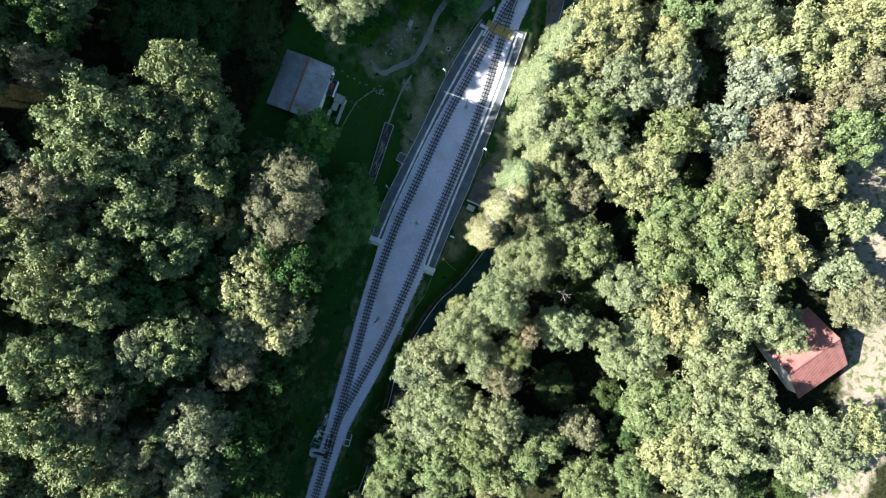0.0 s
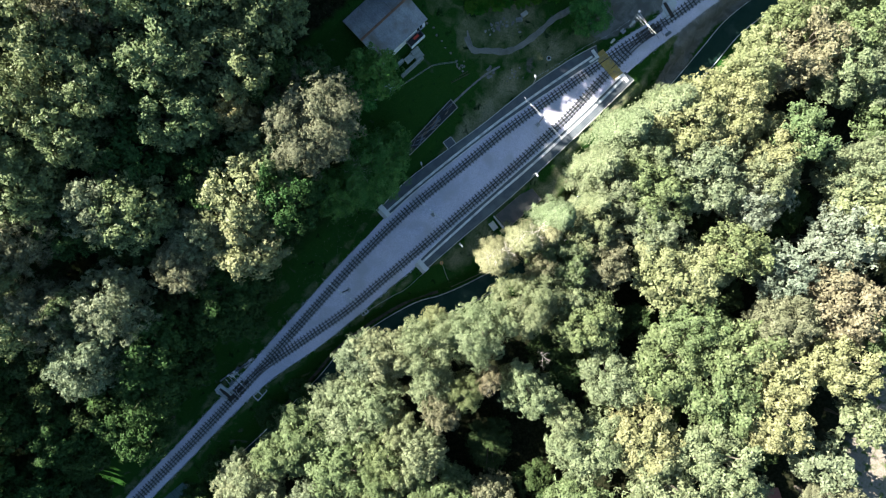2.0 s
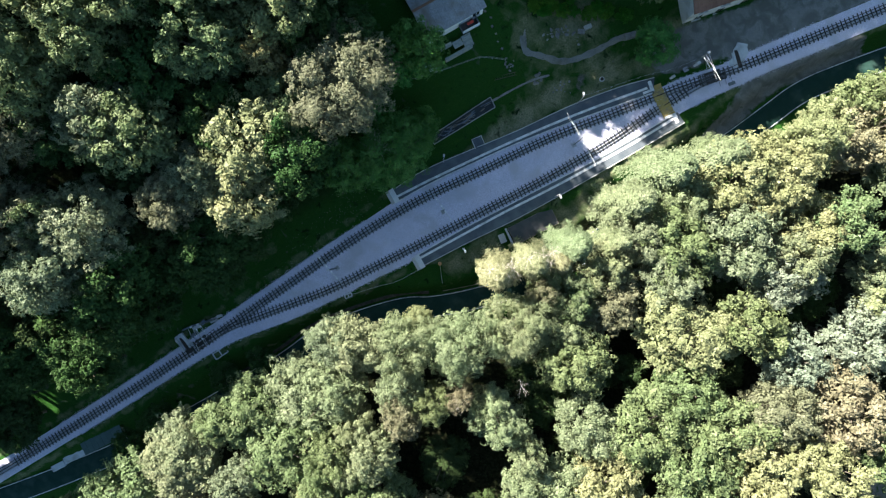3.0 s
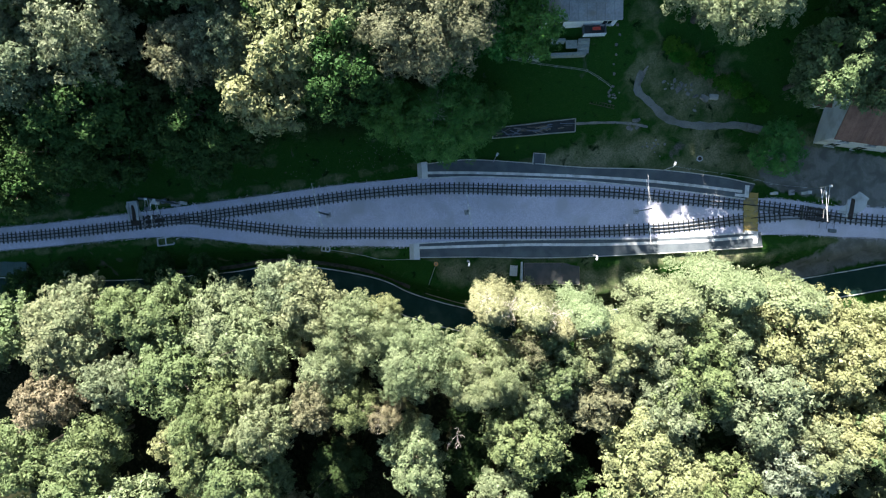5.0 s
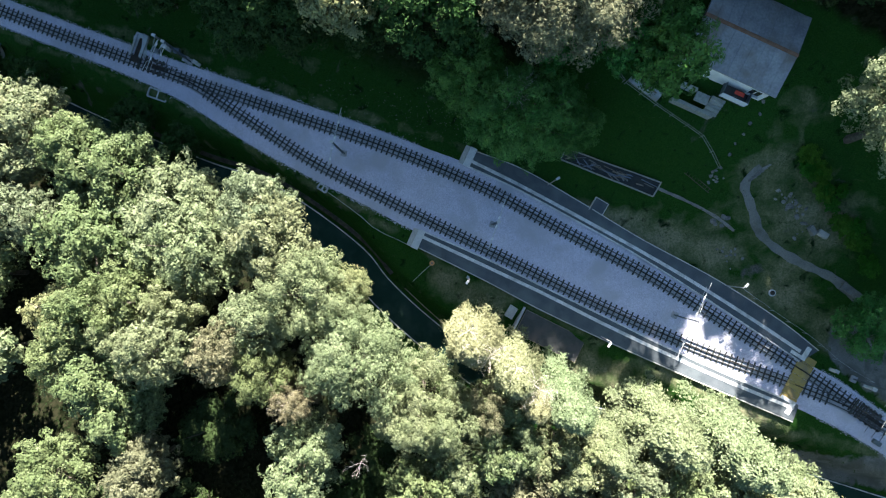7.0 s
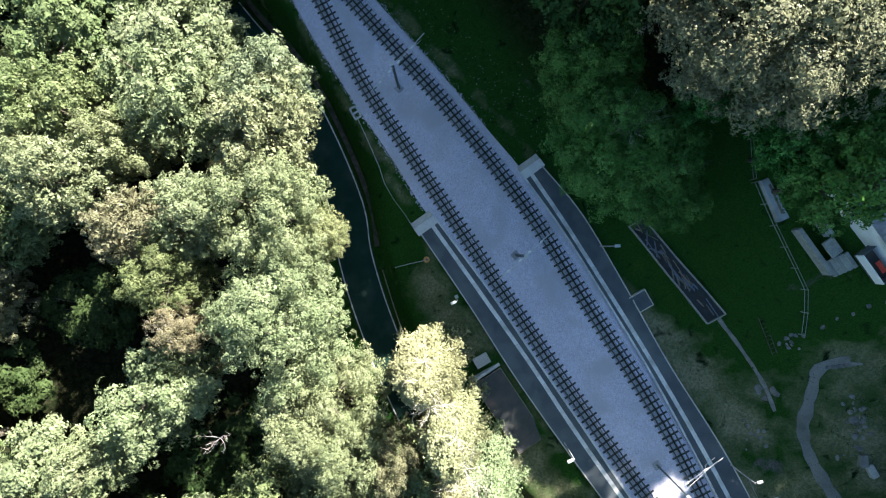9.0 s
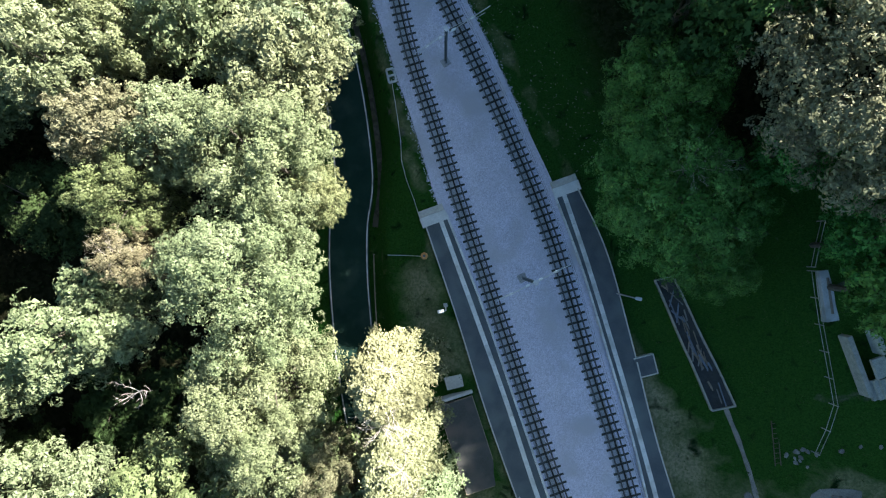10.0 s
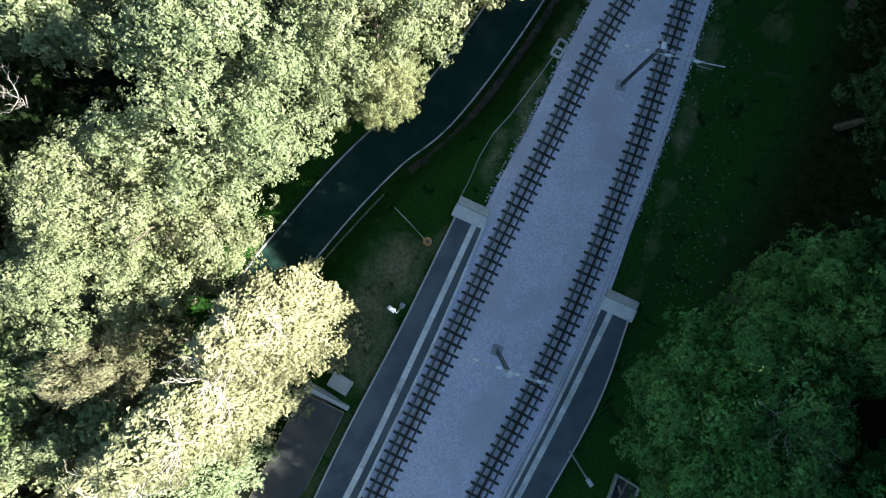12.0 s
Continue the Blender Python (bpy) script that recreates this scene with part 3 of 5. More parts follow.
# ---- tracks ----
def rail_profile(o):
    return [(o - 0.035, 0.16), (o + 0.035, 0.16), (o + 0.035, 0.12), (o + 0.012, 0.105), (o + 0.012, 0.055), (o + 0.06, 0.04), (o - 0.06, 0.04), (o - 0.012, 0.055), (o - 0.012, 0.105), (o - 0.035, 0.12)]


def shared(name, bm, mat):
    me = bpy.data.meshes.new(name)
    bm.to_mesh(me)
    bm.free()
    me.materials.append(mat)
    return me


SLEEPER_MESH = shared("sleeper", boxes((0, 0, -0.08, 1.55, 0.165, 0.12), (-0.42, 0, 0.03, 0.2, 0.15, 0.03), (0.42, 0, 0.03, 0.2, 0.15, 0.03)), SLEEPER)


def track(line, name, label):
    top = thing(name, label, "railway track", kind="structure")
    for o in (-0.42, 0.42):
        part("rail", sweep(line, rail_profile(o), on_rail, STEEL, "rail"), None, top)
    part("rack", sweep(line, [(-0.06, 0.18), (0.06, 0.18), (0.06, 0.04), (-0.06, 0.04)], on_rail, RACK, "rack"), None, top, "dark toothed rack bar")
    return top


for line in (NORTH, SOUTH):
    tagged(part("ballast", sweep(line, [(-0.62, 0.006), (0.62, 0.006), (0.62, -0.05), (-0.62, -0.05)], on_rail, OILY, "ballast")), "darker greasy ballast between the rails", "ballast", kind="structure")
track_1 = track(NORTH, "track_1", "narrow-gauge rack track with dark sleepers")
track_2 = track(SOUTH, "track_2", "passing-loop rack track with dark sleepers")


# ---- turnouts: rods, machine boxes and oily timbers at both ends of the loop ----
def turnout(x, y, turn, label):
    t = thing("turnout", label, "railway points", (x, y, rail_z(y)), turn)
    for i in range(9):
        part("long_timber", boxes((-2.6 + i * 0.66, 0.0, -0.07, 0.2, 1.75 + 0.03 * (i % 3), 0.125)), SLEEPER, t)
    part("point_machine", boxes((-1.2, 1.75, -0.05, 0.9, 0.45, 0.38), bevel=0.04), MAST, t, "dark painted point machine")
    for o in (-0.25, 0.3, 0.62):
        part("switch_rail", boxes((0.2, o, 0.05, 4.6, 0.06, 0.11, 2.5)), STEEL, t)
    for i in range(3):
        part("rod", tube([(-1.4 + i * 0.9, -0.5, 0.09), (-1.4 + i * 0.9, 1.6, 0.09)], 0.025, 6), RACK, t)
    part("grease_plate", boxes((-0.4, 0.05, 0.052, 3.0, 0.34, 0.02), (0.1, 0.62, 0.012, 3.6, 0.34, 0.02), (0.1, -0.62, 0.012, 3.6, 0.3, 0.02), (-3.1, 0.05, 0.052, 1.1, 0.7, 0.02), bevel=0.005), GREASE, t, "black-brown greased plate")
    return t


turnout(-16.9, -34.0, 77, "set of points with dark greasy timbers and plates")
turnout(11.9, 45.7, 242, "set of points with dark greasy timbers and plates")

# ---- level crossing: worn ochre panels between and beside the rails ----
crossing = thing("crossing", "worn ochre rubber crossing panels across both tracks", "level crossing", kind="structure")
PANEL = shared("panel", boxes((0, 0, 0, 1.72, 0.715, 0.1), bevel=0.01), YELLOW)
for i in range(7):
    q = Vector((6.55, 38.35)).lerp(Vector((10.75, 36.85)), i / 6)
    ob = part("panel", PANEL, None, crossing)
    ob.matrix_basis = along(q, Vector((0.43, 0.9)), 0.085)


# ---- overhead line masts ----
def mast(x, y, tall, arms, label, turn):
    """A steel lattice post on a concrete foot, with tube arms: (reach along x, height, rise)."""
    t = thing("catenary_mast", label, "mast", (x, y, rail_z(y)), turn, group="overhead line masts")
    part("foot", boxes((0, 0, -0.5, 0.66, 0.66, 0.58), bevel=0.03), OILY, t)
    for s in (-1, 1):
        part("channel", boxes((0, s * 0.095, 0.1, 0.11, 0.05, tall)), MAST, t)
    for i in range(int(tall / 0.7)):
        part("lacing", boxes((0, 0, 0.5 + i * 0.7, 0.05, 0.17, 0.05)), MAST, t)
    part("cap", boxes((0, 0, tall + 0.1, 0.26, 0.38, 0.05), bevel=0.01), GALV, t)
    for reach, z, rise in arms:
        part("arm", tube([(0, 0, z), (reach * 0.5, 0, z + rise * 0.5), (reach, 0, z + rise)], 0.034, 8), GALV, t, "pale galvanised arm tube")
        part("stay", tube([(0, 0, z + 0.75), (reach * 0.72, 0, z + rise * 0.72 + 0.05)], 0.02, 6), GALV, t)
        for k in (0.12, 0.55):
            part("insulator", tube([(reach * k, 0, z + rise * k - 0.02), (reach * (k + 0.05), 0, z + rise * (k + 0.05)), (reach * (k + 0.1), 0, z + rise * (k + 0.1) - 0.02)], [0.06, 0.1, 0.06], 8), WHITE, t)
        part("registration_arm", tube([(reach * 0.62, 0, z - 0.1), (reach * 0.66, 0, z - 0.5), (reach * 0.9, 0, z - 0.62)], 0.018, 6), GALV, t)
    return t


mast(3.6, 24.7, 6.6, [(-4.0, 5.0, 0.1), (4.1, 5.0, 0.1)], "dark centre mast with two long pale arms", -18)
mast(-3.7, 4.8, 6.9, [(-2.7, 6.3, 0.1), (2.9, 6.3, 0.1)], "dark centre mast with two pale arms", -12)
mast(-9.6, -12.2, 7.4, [(-3.6, 6.4, 0.1), (2.6, 6.4, 0.1)], "dark centre mast with two pale arms", -6)
mast(-18.3, -31.3, 7.6, [(3.6, 6.6, 0.1)], "dark side mast with pale arms over the points", -14)
mast(-18.0, -30.7, 6.8, [(2.1, 6.2, 0.1)], "shorter dark side mast beside the points", -14)
mast(7.9, 43.1, 7.6, [(3.9, 6.8, 0.1), (1.8, 6.0, 0.1)], "dark side mast with pale arms and a signal box", -18)
for line in (NORTH, SOUTH):
    w_ = thing("contact_wire", "thin copper contact wire over the track", "overhead wire")
    pts = [(q.x, q.y, rail_z(q.y) + 4.5) for q in resample(line, 60)]
    part("wire", tube(pts, 0.008, 5), RACK, w_)
    part("carrier", tube([(x, y, z + 0.55 + 0.25 * abs(math.sin(i * 0.31))) for i, (x, y, z) in enumerate(pts)], 0.006, 5), RACK, w_)


# ---- platform lamps ----
def lamp(x, y, tall, turn):
    t = thing("platform_lamp", "slim grey lamp post with a flat white lamp head", "lamp", (x, y, rail_z(y) - 0.1), turn, group="platform lamps")
    part("base_plate", boxes((0, 0, 0.0, 0.3, 0.3, 0.12), bevel=0.02), CONCRETE, t)
    part("pole", tube([(0, 0, 0), (0, 0, tall * 0.5), (0, 0, tall)], [0.06, 0.05, 0.038], 10), GALV, t)
    part("arm", tube([(0, 0, tall - 0.05), (0.2, 0, tall + 0.04)], 0.025, 8), GALV, t)
    part("head", boxes((0.36, 0, tall, 0.46, 0.24, 0.08), bevel=0.03), LAMPHEAD, t, "flat white lamp head")


lamp(-8.55, 10.1, 4.4, 130)
lamp(-0.1, 29.3, 4.4, 140)
lamp(2.25, 2.8, 4.4, -30)
lamp(6.75, 17.4, 4.4, -30)

# ---- waiting shelter below the valley platform ----
shelter = thing("shelter", "low shelter with a flat dark-brown felt roof", "shelter", (7.4, 12.25, -0.9), 70)
part("roof", boxes((0, 0, 1.72, 7.0, 2.7, 0.16), bevel=0.03), DARKROOF, shelter)
part("fascia", boxes((0, 1.37, 1.66, 7.06, 0.04, 0.2), (0, -1.37, 1.66, 7.06, 0.04, 0.2), (-3.52, 0, 1.66, 0.04, 2.7, 0.2), (3.52, 0, 1.66, 0.04, 2.7, 0.2)), WOOD, shelter)
part("wall", boxes((0, 1.2, -1.2, 6.6, 0.15, 2.92), (-3.3, 0, -1.2, 0.15, 2.5, 2.92), (3.3, 0, -1.2, 0.15, 2.5, 2.92), (0, -1.2, -1.2, 6.6, 0.15, 2.92)), WALL, shelter)
part("parapet", boxes((-3.8, 0.05, -1.2, 0.26, 2.9, 2.9), bevel=0.03), SLAB, shelter, "pale concrete end wall")
box_ = thing("service_box", "pale grey concrete service box beside the shelter", "box", (5.4, 7.85, -1.6), 66)
part("body", boxes((0, 0, 0, 0.86, 1.25, 1.9), bevel=0.03), CONCRETE, box_)
part("lid", boxes((0, 0, 1.9, 0.96, 1.35, 0.1), bevel=0.02), KERB, box_)


# ---- fences, kerbs and paths on the slopes ----
def fence(points, label, tall, rails, mat, step=2.0, thick=0.035, post=0.05):
    t = thing("fence", label, "fence")
    line = even(spline([Vector(q) for q in points], 0.4), step)
    tops = [(q.x, q.y, surface(q.x, q.y)) for q, _ in line]
    for x, y, z in tops:
        part("post", tube([(x, y, z - 0.4), (x, y, z + tall)], post, 6), mat, t)
    for k in rails:
        part("rail", tube([(x, y, z + tall * k) for x, y, z in tops], thick, 6), mat, t)
    return t


fence([(-5.3, -13.6), (-4.2, -11.6), (-2.8, -9.2), (-1.7, -7.6), (-0.85, -5.0), (0.0, -2.8)], "low pale wire fence along the bank", 0.9, (0.55, 0.95), GALV, 1.6, 0.016, 0.03)
fence([(1.4, -1.35), (2.8, -2.55), (4.4, -3.8)], "low pale rail fence across the bank", 0.9, (0.95,), GALV, 1.3, 0.026, 0.03)
fence([(4.45, -3.9), (6.45, -1.15), (8.5, 1.9), (10.6, 5.4)], "low dark rail fence beside the lane", 0.9, (0.5, 0.95), WOOD, 1.6, 0.022, 0.04)
fence([(-18.4, 15.4), (-16.4, 19.0), (-15.2, 21.4), (-14.1, 23.4), (-12.4, 25.0), (-10.9, 26.3)], "two-rail wooden garden fence on the grass slope", 1.0, (0.5, 0.95), EDGING, 1.8, 0.024, 0.036)
fence([(-20.6, 13.0), (-18.5, 15.2)], "two-rail wooden garden fence under the trees", 1.0, (0.5, 0.95), EDGING, 1.5, 0.024, 0.036)
fence([(-0.1, 30.7), (2.1, 34.5), (4.3, 38.5), (6.3, 41.3), (8.5, 45.9)], "thin steel railing above the uphill platform", 1.0, (0.95,), GALV, 2.0, 0.012, 0.02)

planter = thing("round_planter", "orange clay ring with a dark middle at the fence end", "planter", (1.18, -1.2, surface(1.18, -1.2)))
bm = bmesh.new()
rings = [[bm.verts.new((math.cos(a) * (0.19 + 0.09 * math.cos(c)), math.sin(a) * (0.19 + 0.09 * math.cos(c)), 0.75 + 0.1 * math.sin(c))) for c in (k * math.pi / 4 for k in range(8))] for a in (j * math.pi / 9 for j in range(18))]
for i in range(18):
    for k in range(8):
        bm.faces.new((rings[i][k], rings[(i + 1) % 18][k], rings[(i + 1) % 18][(k + 1) % 8], rings[i][(k + 1) % 8]))
part("rim", bm, TERRACOTTA, planter, "orange clay rim", True)
part("stand", tube([(0, 0, -0.3), (0, 0, 0.68)], [0.2, 0.16], 10), MAST, planter)


def ribbon(points, wide, mat, name, up=0.06, thick=0.3):
    """A path that follows the ground."""
    m, up = (4, up) if wide < 1 else (int(wide / 0.45) + 3, up + 0.07)
    line = spline([Vector(q) for q in points], 0.5)
    verts, faces = [], []
    for i, (q, r) in enumerate(sides(line)):
        h = wide * (0.5 + 0.08 * math.sin(i * 1.7) + 0.05 * math.sin(i * 0.6))
        for k in range(m):
            p = q + r * h * (2 * k / (m - 1) - 1)
            verts.append((p.x, p.y, surface(p.x, p.y) + up + (0.03 if 0 < k < m - 1 else 0)))
        for o in (h, -h):
            p = q + r * o
            verts.append((p.x, p.y, surface(p.x, p.y) + up - thick))
    w_ = m + 2
    for i in range(len(line) - 1):
        for j in range(w_):
            k = (j + 1) % w_
            faces.append((w_ * i + j, w_ * i + w_ + j, w_ * i + w_ + k, w_ * i + k))
    n_ = w_ * (len(line) - 1)
    faces += [tuple(range(w_)), tuple(n_ + j for j in reversed(range(w_)))]
    return mesh_of(name, verts, faces, mat)


for pts, wide, mat, label in (([(-12.0, 29.7), (-10.4, 28.8), (-8.8, 29.8), (-7.4, 30.7), (-6.1, 31.5), (-4.6, 33.4), (-3.3, 36.2), (-2.1, 39.5), (-0.2, 42.1)], 0.8, GRAVEL, "winding pale gravel footpath on the slope"),
                              ([(-9.3, 21.0), (-8.3, 24.0), (-7.1, 27.0), (-5.8, 29.3)], 0.26, STONE, "low pale stone edging on the grass"),
                              ([(12.9, 47.8), (12.2, 49.4), (11.2, 51.0)], 1.8, CONCRETE, "pale concrete apron beside the points"),
                              ([(-20.5, -37.0), (-19.0, -36.6), (-17.9, -36.6)], 1.3, CONCRETE, "pale concrete apron beside the points")):
    tagged(part("path", ribbon(pts, wide, mat, "path")), label, "path", kind="structure")

# ---- garden bed with a board edge ----
bed = thing("garden_bed", "long dark garden bed edged with weathered boards", "garden bed")
corners = [(-11.3, 11.0), (-12.4, 11.4), (-9.8, 21.2), (-8.4, 20.8)]
for a, c in zip(corners, corners[1:] + corners[:1]):
    pts = [Vector(a).lerp(Vector(c), i / 8) for i in range(9)]
    verts, faces = [], []
    for i, (q, r) in enumerate(sides(pts)):
        for o, dz in ((-0.045, 0.34), (0.045, 0.34), (0.045, -0.3), (-0.045, -0.3)):
            p = q + r * o
            verts.append((p.x, p.y, surface(p.x, p.y) + dz))
    faces = [(4 * i + j, 4 * i + 4 + j, 4 * i + 4 + (j + 1) % 4, 4 * i + (j + 1) % 4) for i in range(8) for j in range(4)]
    part("board", mesh_of("board", verts, faces + [(0, 1, 2, 3), (35, 34, 33, 32)], EDGING), None, bed)
verts = []
for i in range(9):
    for j in range(3):
        q = Vector(corners[0]).lerp(Vector(corners[3]), i / 8).lerp(Vector(corners[1]).lerp(Vector(corners[2]), i / 8), j / 2)
        verts.append((q.x, q.y, surface(q.x, q.y) + 0.14 + 0.04 * math.sin(i * 2.1 + j)))
part("soil", mesh_of("soil", verts, [(i * 3 + j, i * 3 + j + 1, i * 3 + j + 4, i * 3 + j + 3) for i in range(8) for j in range(2)], WATER), None, bed, "dark bare soil")
planks = random.Random(5)
for i in range(32):
    k = planks.uniform(0.06, 0.94)
    q = Vector(corners[0]).lerp(Vector(corners[3]), k).lerp(Vector(corners[1]).lerp(Vector(corners[2]), k), planks.uniform(0.25, 0.75))
    t = thing("plank", "loose grey plank lying in the garden bed", "plank", (q.x, q.y, surface(q.x, q.y) + 0.15), 74 + planks.choice((planks.uniform(-9, 9), planks.uniform(-40, 40))), group="planks in the garden bed")
    part("board", boxes((0, 0, 0, planks.uniform(0.5, 2.1), planks.uniform(0.06, 0.14), 0.05), bevel=0.008), planks.choice((WOOD, SLATE, STONE)), t)


ladder = thing("ladder", "dark weathered wooden ladder lying in the grass", "ladder", (-10.2, 24.5, surface(-10.2, 24.5) + 0.08), 57)
for o in (-0.2, 0.2):
    part("rail", boxes((0, o, 0, 3.2, 0.05, 0.07), bevel=0.008), BARK, ladder)
for i in range(9):
    part("rung", tube([(-1.4 + 0.35 * i, -0.2, 0.035), (-1.4 + 0.35 * i, 0.2, 0.035)], 0.02, 6), BARK, ladder)


# ---- loose stones, steps, small concrete works ----
def stone_mesh(seed):
    bm_ = bmesh.new()
    bmesh.ops.create_icosphere(bm_, subdivisions=1, radius=0.5)
    rng = random.Random(seed)
    for v in bm_.verts:
        v.co *= rng.uniform(0.7, 1.15)
        v.co.z *= 0.6
    return shared("stone", bm_, STONE)


STONES = [stone_mesh(s) for s in range(5)]


def stone(x, y, size, label="grey field stone on the grass", group="stones by the path"):
    ob = new("stone", planks.choice(STONES))
    ob.matrix_basis = Matrix.LocRotScale((x, y, surface(x, y) + 0.1 * size), Euler((0, 0, planks.uniform(0, 6))), (size, size * planks.uniform(0.6, 1), size * 0.8))
    tagged(ob, label, "stone", group)


for i in range(34):
    k = planks.random()
    q = Vector((-10.2, 32.4)).lerp(Vector((-6.4, 36.2)), k)
    stone(q.x + planks.gauss(0, 0.5), q.y + planks.gauss(0, 0.4), planks.uniform(0.25, 0.75))
for i in range(12):
    stone(-3.2 + planks.gauss(0, 0.5), 29.4 + planks.gauss(0, 0.6), planks.uniform(0.2, 0.5))
for i in range(16):
    stone(12.6 + planks.gauss(0, 0.7), 23.0 + planks.gauss(0, 0.6), planks.uniform(0.25, 0.8), "pale boulder on the bare bank", "boulders on the bank")
for i in range(9):
    stone(-18.4 + i * 0.95 + planks.gauss(0, 0.1), 28.0 - i * 0.26 + planks.gauss(0, 0.12), planks.uniform(0.35, 0.55), "flat grey stepping stone in the grass", "stepping stones")
for i in range(10):
    stone(-10.6 + planks.gauss(0, 0.35), 25.9 + planks.gauss(0, 0.5), planks.uniform(0.25, 0.55), "pale stone at the garden gate", "stones at the garden gate")
for i in range(8):
    stone(-6.3 + planks.gauss(0, 0.4), 27.8 + planks.gauss(0, 0.35), planks.uniform(0.3, 0.8))
for i in range(5):
    t = thing("step", "narrow grey stone step of the slope path", "step", (-10.9 - 0.3 * i, 29.3 + 0.22 * i, surface(-10.9 - 0.3 * i, 29.3 + 0.22 * i) + 0.02), 125, group="slope steps")
    part("tread", boxes((0, 0, -0.1, 0.9, 0.2, 0.22), bevel=0.02), STONE, t)

for x, y, turn, size, label, mat in ((-14.0, -34.1, 77, (2.2, 1.0, 0.5), "low concrete frame round a sunken pit", CONCRETE), (-5.6, -14.1, 65, (1.05, 0.6, 0.6), "small concrete culvert head at the track edge", CONCRETE)):
    t = thing("culvert", label, "culvert", (x, y, rail_z(y) - 0.55), turn)
    a, c, h = size
    for bx in ((0, c / 2, 0, a, 0.16, h), (0, -c / 2, 0, a, 0.16, h), (-a / 2, 0, 0, 0.16, c, h), (a / 2, 0, 0, 0.16, c, h), (0, 0, 0, 0.16, c, h * 0.95)):
        part("wall", boxes(bx, bevel=0.02), mat, t)
    part("grate", boxes((0, 0, h * 0.55, a, c, 0.05)), MAST, t)
t = thing("inspection_pit", "concrete-edged pit with a dark cover beside the points", "pit", (-19.2, -36.8, rail_z(-36.8) - 0.3), -13)
for bx in ((0, 0.62, 0, 2.6, 0.2, 0.6), (0, -0.62, 0, 2.6, 0.2, 0.6), (-1.3, 0, 0, 0.2, 1.4, 0.6)):
    part("kerb", boxes(bx, bevel=0.02), CONCRETE, t)
part("cover", boxes((0.2, 0, 0.3, 2.2, 0.5, 0.06)), GREASE, t, "dark steel cover")
t = thing("point_rodding", "blue-grey steel beam with two white rods beside the points", "point rodding", (0, 0, 0))
lie = lambda x, y, up: Vector((x, y, max(surface(x, y), rail_z(y) - 0.35) + up))
part("beam", tube([lie(-20.6, -35.5, 0.3), lie(-19.9, -33.9, 0.3), lie(-19.0, -32.3, 0.3), lie(-18.3, -31.1, 0.25)], 0.13, 4), SLATE, t, "blue-grey steel beam")
for a, c in (((-20.0, -34.7), (-18.4, -35.3)), ((-19.6, -34.1), (-18.1, -34.7)), ((-17.6, -35.6), (-16.5, -36.0))):
    part("rod", tube([lie(*a, 0.38), lie(*c, 0.46)], 0.035, 6), WHITE, t, "white rod")
part("drive_box", boxes((-19.0, -32.3, lie(-19.0, -32.3, 0.2).z, 0.55, 0.7, 0.4), bevel=0.03), SLATE, t)
t = thing("inspection_pit", "concrete-edged pit with a dark cover beside the track", "pit", (12.3, 49.0, rail_z(49) - 0.3), 150)
for bx in ((0, 0.55, 0, 2.2, 0.18, 0.45), (0, -0.55, 0, 2.2, 0.18, 0.45)):
    part("kerb", boxes(bx, bevel=0.02), CONCRETE, t)
part("cover", boxes((0.0, 0, 0.2, 2.6, 0.5, 0.2)), GREASE, t, "dark steel cover")
for x, y, w_, h_, label in ((7.25, 40.9, 0.38, 0.9, "white line-side cabinet"), (8.5, 44.4, 0.42, 1.3, "pale grey line-side cabinet"), (-17.8, -29.8, 0.5, 0.9, "pale line-side cabinet on a post"), (-19.2, -33.4, 0.6, 1.0, "grey line-side cabinet")):
    t = thing("cabinet", label + " beside the track", "cabinet", (x, y, rail_z(y) - 0.2), 65, group="line-side cabinets")
    part("plinth", boxes((0, 0, -0.2, w_ + 0.1, w_ * 0.8, 0.35), bevel=0.02), CONCRETE, t)
    part("body", boxes((0, 0, 0.15, w_, w_ * 0.7, h_), bevel=0.02), WHITE, t)
    part("lid", boxes((0, 0, 0.15 + h_, w_ + 0.08, w_ * 0.7 + 0.08, 0.05), bevel=0.015), GALV, t)
t = thing("manhole", "dark round manhole with a pale concrete ring", "manhole", (0.1, 34.2, surface(0.1, 34.2)))
part("ring", tube([(0, 0, -0.3), (0, 0, 0.12)], 0.36, 18), CONCRETE, t)
part("cover", tube([(0, 0, 0.1), (0, 0, 0.15)], 0.25, 16), RACK, t, "dark iron cover")
t = thing("bench", "two pale stone blocks beside the path", "bench", (-6.6, 36.3, surface(-6.6, 36.3)), 40)
part("block", boxes((0, 0, -0.2, 1.0, 0.6, 0.6), bevel=0.05), STONE, t)
part("block", boxes((0.9, 0.7, -0.2, 1.1, 0.6, 0.5, 25), bevel=0.05), KERB, t)
t = thing("bench", "long grey stone bench beside the path", "bench", (-1.0, 41.2, surface(-1.0, 41.2)), 60)
part("seat", boxes((0, 0, 0.3, 2.2, 0.8, 0.14), bevel=0.03), STONE, t)
for s in (-0.8, 0.8):
    part("leg", boxes((s, 0, -0.3, 0.3, 0.7, 0.6), bevel=0.02), STONE, t)


